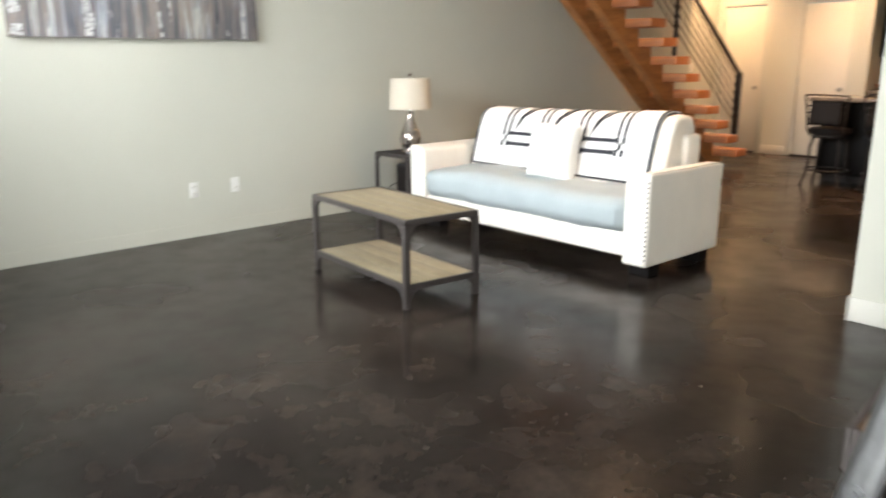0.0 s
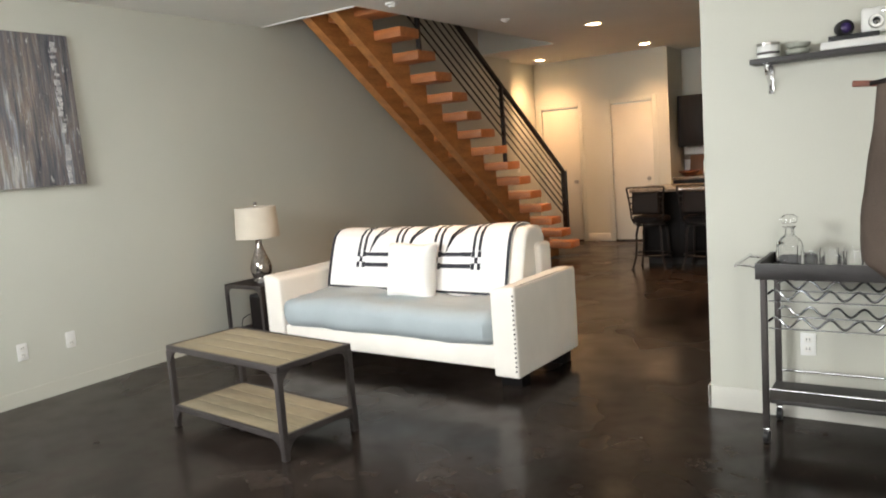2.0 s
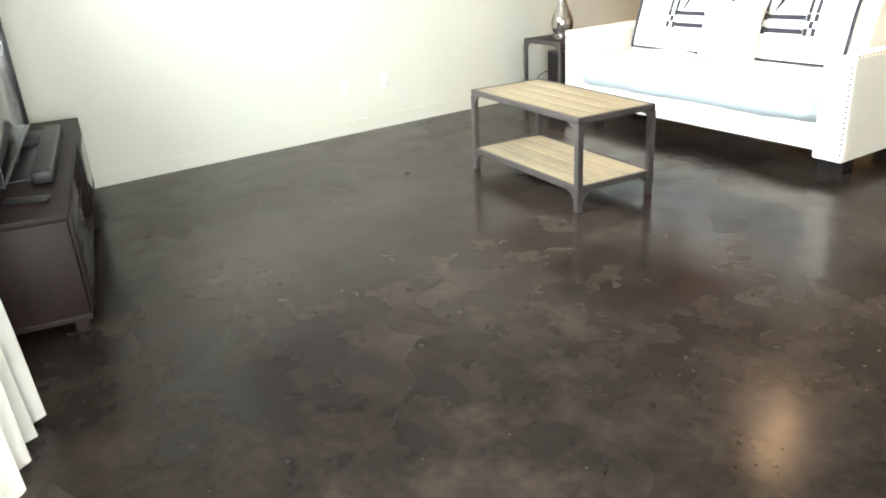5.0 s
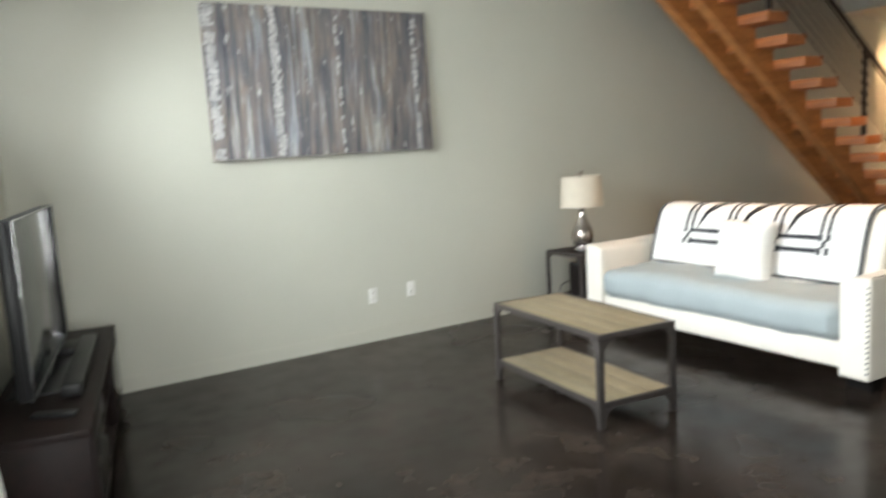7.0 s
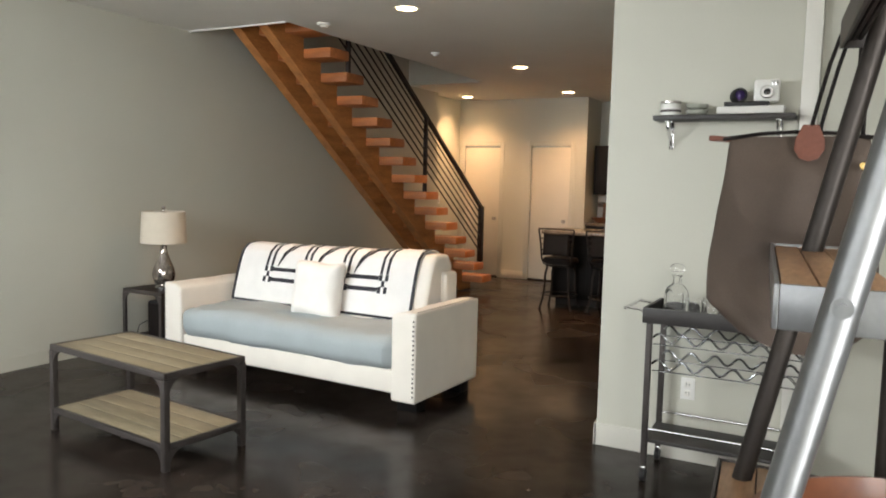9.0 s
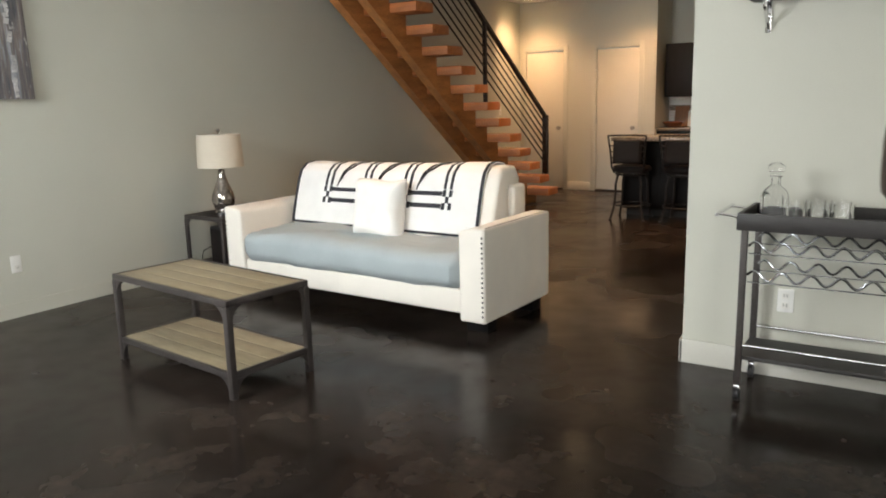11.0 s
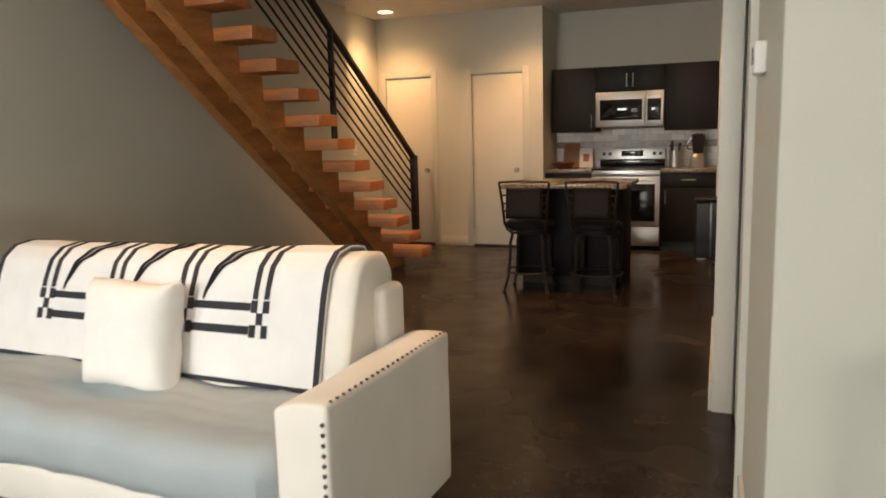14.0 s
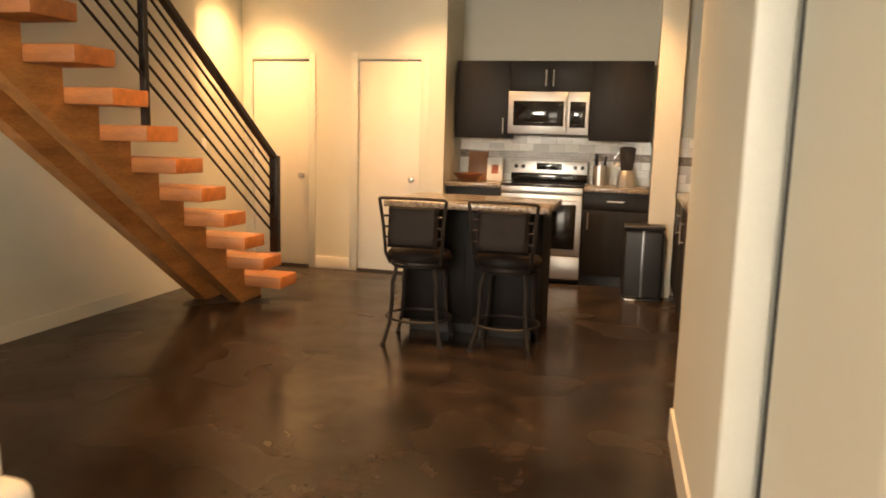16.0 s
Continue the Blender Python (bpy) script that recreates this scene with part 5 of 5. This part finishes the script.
base_cabinet(-1.888, -1.347, BF, YK)
base_cabinet(-0.583, -0.002, BF, YK)
for x0, x1 in ((-1.888, -1.347), (-0.583, -0.002)):
    single("countertop", bx(x0, x1, BF - 0.025, YK - 0.001, CZ - 0.04, CZ, bevel=0.004), GRAN, "speckled brown granite countertop", "countertop", group="kitchen countertops")
rg = thing("range_cooker", "stainless electric range with black cooktop and backguard", "oven", pose(0, 0, 0))
rx0, rx1, ry = -1.343, -0.587, 11.37
part("body", bx(rx0, rx1, ry + 0.045, YK - 0.03, 0.02, CZ - 0.012, bevel=0.003), PLASB, rg)
part("cooktop", bx(rx0, rx1, ry + 0.01, YK - 0.09, CZ - 0.011, CZ + 0.006, bevel=0.003), BLACKG, rg, "black glass cooktop")
part("front_trim", bx(rx0, rx1, ry, ry + 0.044, CZ - 0.075, CZ - 0.012, bevel=0.006), STEEL, rg)
od = part("oven_door", bx(rx0 + 0.003, rx1 - 0.003, ry + 0.005, ry + 0.044, 0.27, CZ - 0.08, bevel=0.005), STEEL, rg)
part("oven_window", bx(rx0 + 0.055, rx1 - 0.055, ry + 0.001, ry + 0.0045, 0.33, 0.745, bevel=0.002), BLACKG, od, "dark oven window")
ohb = B()
rod(ohb, (rx0 + 0.05, ry - 0.045, 0.785), (rx1 - 0.05, ry - 0.045, 0.785), 0.011, 12)
for x in (rx0 + 0.09, rx1 - 0.09):
    rod(ohb, (x, ry + 0.004, 0.785), (x, ry - 0.045, 0.785), 0.008, 8)
part("oven_handle", ohb, STEEL, od)
part("storage_drawer", bx(rx0 + 0.003, rx1 - 0.003, ry + 0.005, ry + 0.044, 0.05, 0.262, bevel=0.005), STEEL, rg)
bg = part("backguard", bx(rx0, rx1, YK - 0.088, YK - 0.03, CZ + 0.0065, 1.125, bevel=0.008), STEEL, rg)
part("backguard_face", bx(rx0 + 0.003, rx1 - 0.003, YK - 0.091, YK - 0.0885, CZ + 0.01, 1.0, bevel=0.001), BLACKG, bg)
part("clock_panel", bx(-1.09, -0.84, YK - 0.092, YK - 0.0885, 1.035, 1.10, bevel=0.001), BLACKG, bg, "dark clock panel")
for x in (-1.29, -1.22, -0.71, -0.64):
    part("knob", rod(B(), (x, YK - 0.089, 1.065), (x, YK - 0.115, 1.065), 0.02, 16), PLASB, bg)

# fruit bowl, board, jars, blender
fb = thing("fruit_bowl", "brown wooden bowl on the kitchen counter", "bowl", pose(-1.72, 11.62, CZ))
part("bowl", lathe(B(), [(0.06, 0.001), (0.09, 0.012), (0.15, 0.075), (0.142, 0.077), (0.085, 0.022), (0, 0.016)], 28), BOWLW, fb)
single("cutting_board", bx(-0.10, 0.10, -0.01, 0.01, 0.001, 0.29, bevel=0.006), mat("cherry_board", (0.30, 0.13, 0.06), 0.45, vary=0.25, stretch=(6, 6, 1), scale=3, fine=30), "cherry wood cutting board leaning on the tiles", "cutting board", m=pose(-1.69, 11.92, CZ, -12, 0, 0))
pf = thing("recipe_card", "white framed card standing on the counter", "picture frame", pose(-1.50, 11.86, CZ, -8, 0, 0))
part("card", bx(-0.08, 0.08, -0.006, 0.006, 0.001, 0.22, bevel=0.002), PAPER, pf)
part("print", bx(-0.035, 0.035, -0.0078, -0.0062, 0.07, 0.16), mat("red_print", (0.36, 0.10, 0.06), 0.6), pf, "small reddish printed panel")
cr = thing("utensil_crock", "steel utensil canister with dark utensils", "canister", pose(-0.47, 11.75, CZ))
part("canister", lathe(B(), [(0.055, 0.001), (0.06, 0.006), (0.062, 0.19), (0.057, 0.19), (0.055, 0.02), (0, 0.015)], 24), STEEL, cr)
for a, r_ in ((0.3, 0.28), (2.2, 0.30), (4.0, 0.26)):
    part("utensil", rod(B(), (0.02 * math.cos(a), 0.02 * math.sin(a), 0.03), (0.06 * math.cos(a), 0.05 * math.sin(a), r_), 0.007, 8, 0.014), PLASB, cr)
bl = thing("blender", "countertop blender with steel base and dark jar", "blender", pose(-0.22, 11.72, CZ))
part("base", lathe(B(), [(0.09, 0.001), (0.088, 0.03), (0.075, 0.12), (0.06, 0.15), (0, 0.152)], 8), STEEL, bl)
part("jar", lathe(B(), [(0.052, 0.153), (0.06, 0.18), (0.075, 0.34), (0.07, 0.343), (0, 0.343)], 12), mat("smoked_jar", (0.03, 0.03, 0.032), 0.1, vary=0.1), bl, "smoky jar")
part("lid", lathe(B(), [(0.077, 0.344), (0.077, 0.36), (0.04, 0.375), (0, 0.376)], 16), PLASB, bl)
part("jar_handle", tube(B(), [(-0.055, 0, 0.2), (-0.11, 0, 0.21), (-0.115, 0, 0.27), (-0.075, 0, 0.32)], 0.01, 8), CHROME, bl)

# island and stools
IX0, IX1, IY0, IY1 = -1.62, -0.70, 9.28, 9.78
il = thing("kitchen_island", "dark espresso kitchen island base", "island", pose(0, 0, 0))
part("body", bx(IX0, IX1, IY0, IY1, 0.08, 0.871, bevel=0.003), ISLP, il)
part("toe_kick", bx(IX0 + 0.04, IX1 - 0.04, IY0 + 0.04, IY1 - 0.04, 0.0, 0.0795), PLASB, il)
part("side_panel", bx(IX1 + 0.0005, IX1 + 0.018, IY0, IY1, 0.0, 0.871, bevel=0.002), ISLP, il)
for k in range(2):
    a = IX0 + (IX1 - IX0) * k / 2
    part("back_panel", bx(a + 0.03, a + 0.43, IY0 - 0.008, IY0 - 0.0005, 0.12, 0.84, bevel=0.003), ISLP, il)
single("island_countertop", bx(-1.68, -0.62, 9.02, 9.82, 0.872, 0.912, bevel=0.005), GRAN, "speckled brown granite island countertop", "countertop")


def stool():
    ob = thing("bar_stool", "dark metal bar stool with brown leather seat and back", "bar stool", pose(0, 0, 0), group="stools at the island")
    part("seat", lathe(B(), [(0.0, 0.565), (0.19, 0.565), (0.2, 0.58), (0.2, 0.605), (0.185, 0.628), (0.1, 0.64), (0, 0.642)], 32), LEATH, ob, "round padded leather seat")
    part("swivel", lathe(B(), [(0.10, 0.535), (0.17, 0.545), (0.17, 0.564), (0, 0.5645)], 24), BLACKM, ob)
    part("seat_ring", tube(B(), [(0.165 * math.cos(a * math.pi / 12), 0.165 * math.sin(a * math.pi / 12), 0.53) for a in range(25)], 0.011, 8), BLACKM, ob)
    for sx in (-1, 1):
        for sy in (-1, 1):
            part("leg", tube(B(), [(sx * 0.115, sy * 0.115, 0.53), (sx * 0.135, sy * 0.135, 0.42), (sx * 0.135, sy * 0.135, 0.3), (sx * 0.145, sy * 0.145, 0.15), (sx * 0.175, sy * 0.175, 0.012)], 0.0125, 8), BLACKM, ob)
            part("glide", lathe(B(), [(0.018, 0), (0.018, 0.012), (0, 0.013)], 10, (sx * 0.177, sy * 0.177, 0)), PLASB, ob)
    part("foot_ring", tube(B(), [(0.2 * math.cos(a * math.pi / 12), 0.2 * math.sin(a * math.pi / 12), 0.17) for a in range(25)], 0.0095, 8), BLACKM, ob)
    for sx in (-1, 1):
        part("back_post", tube(B(), [(sx * 0.155, -0.12, 0.55), (sx * 0.17, -0.17, 0.62), (sx * 0.18, -0.19, 0.8), (sx * 0.20, -0.215, 0.985)], 0.0105, 8), BLACKM, ob)
        for z in (0.73, 0.80, 0.87):
            part("back_peg", rod(B(), (sx * 0.142, -0.195, z), (sx * (0.175 + (z - 0.7) * 0.08), -0.193 - (z - 0.8) * 0.1, z), 0.008, 8), BLACKM, ob)
    part("top_rail", tube(B(), [(-0.20, -0.215, 0.985), (-0.1, -0.222, 0.99), (0.0, -0.225, 0.99), (0.1, -0.222, 0.99), (0.20, -0.215, 0.985)], 0.0105, 8), BLACKM, ob)
    pad = pillow_mesh(0.30, 0.27, 0.055, 14, 14, 0.45, 0.003)
    bmesh.ops.transform(pad, matrix=pose(0, -0.198, 0.80, 84, 0, 0), verts=pad.verts)
    part("back_pad", pad, LEATH, ob, "padded leather back")
    return ob


s1 = stool()
for o in s1.children:
    o.data.transform(Matrix.Diagonal((1.06, 1.0, 0.955, 1.0)))
s1.matrix_basis = pose(-1.44, 9.06, 0, 0, 0, 2)
copy_thing(s1, pose(-0.865, 9.07, 0, 0, 0, -2))

tc = thing("trash_can", "tall black step trash can with steel edge", "trash can", pose(-0.03, 11.0, 0))
part("body", bx(-0.165, 0.165, -0.115, 0.105, 0.02, 0.60, bevel=0.03, seg=4), PLASB, tc)
part("lid", bx(-0.168, 0.168, -0.118, 0.108, 0.603, 0.64, bevel=0.012, seg=3), PLASB, tc)
part("steel_strip", bx(-0.012, 0.008, -0.119, -0.1155, 0.03, 0.598, bevel=0.001), GUN, tc, "brushed steel strip")
part("base_ring", bx(-0.16, 0.16, -0.11, 0.10, 0.0, 0.0195, bevel=0.004), PLASB, tc)
part("pedal", bx(-0.13, -0.04, -0.15, -0.111, 0.005, 0.018, bevel=0.003), STEEL, tc)

# side counter beyond the column
sk = thing("base_cabinet", "dark espresso base cabinet under the side counter", "cabinet", pose(0, 0, 0), group="base cabinets")
part("body", bx(0.245, 0.84, 9.4, 11.248, 0.1, CZ - 0.041), CAB, sk)
part("toe_kick", bx(0.30, 0.84, 9.4, 11.248, 0.0, 0.099), PLASB, sk)
for k in range(3):
    y0 = 9.4 + 0.616 * k
    d = part("door", bx(0.225, 0.2445, y0 + 0.003, y0 + 0.613, 0.102, CZ - 0.045, bevel=0.002), CAB, sk)
    part("handle", rod(B(), (0.20, y0 + 0.56, 0.62), (0.20, y0 + 0.56, 0.78), 0.006, 8), STEEL, d)
    hq = B()
    for z in (0.635, 0.765):
        rod(hq, (0.20, y0 + 0.56, z), (0.2245, y0 + 0.56, z), 0.005, 8)
    part("handle_standoff", hq, STEEL, d)
single("countertop", bx(0.215, 0.86, 9.38, 11.249, CZ - 0.04, CZ, bevel=0.004), GRAN, "speckled brown granite side countertop", "countertop", group="kitchen countertops")

# ---- tiles of the splashback ----
TW, TH_, GP = 0.150, 0.075, 0.003


def tiling(name, x0, x1, z0, z1, y, mosaic):
    base = structure(name, bx(x0, x1, y - 0.004, y - 0.001, z0, z1), GROUT, "grey grout bed of the tiled splashback", "splashback")
    row, z = 0, z0
    while z < z1 - 0.01:
        h = min(TH_, z1 - z)
        if abs(z - mosaic) < 0.02:
            cuts = [x0 + 0.025 * k for k in range(int((x1 - x0) / 0.025) + 1)] + [x1]
            mt = B()
            for a, b in zip(cuts, cuts[1:]):
                for q in range(3):
                    if b - a > 0.006:
                        box(mt, a + 0.001, b - 0.001, y - 0.009, y - 0.0045, z + q * 0.025 + 0.001, z + (q + 1) * 0.025 - 0.001)
            tagged(part("mosaic_band", mt, MOSA, base, "brown mosaic tile band"), kind="stuff")
        else:
            x = x0 - (TW / 2 if row % 2 else 0)
            while x < x1 - 0.01:
                a, b = max(x, x0), min(x + TW, x1)
                if b - a > 0.012:
                    key = (round(b - a, 3), round(h, 3))
                    if key not in tiles:
                        tiles[key] = mesh_of("tile", bx(0.0015, b - a - 0.0015, -0.0095, -0.0045, 0.0015, h - 0.0015, bevel=0.001, seg=1), TILE)
                    ob = new("tile", tiles[key])
                    ob.parent = base
                    ob.location = (a, y, z)
                x += TW
        row += 1
        z += TH_
    return base


tiles = {}
tiling("wall_tiles_kitchen", -1.888, -0.002, CZ + 0.001, UZ0 + 0.045, YK, CZ + 0.226)
tiling("wall_tiles_side", 0.215, 0.86, CZ + 0.001, UZ0 + 0.045, 11.25, CZ + 0.226)
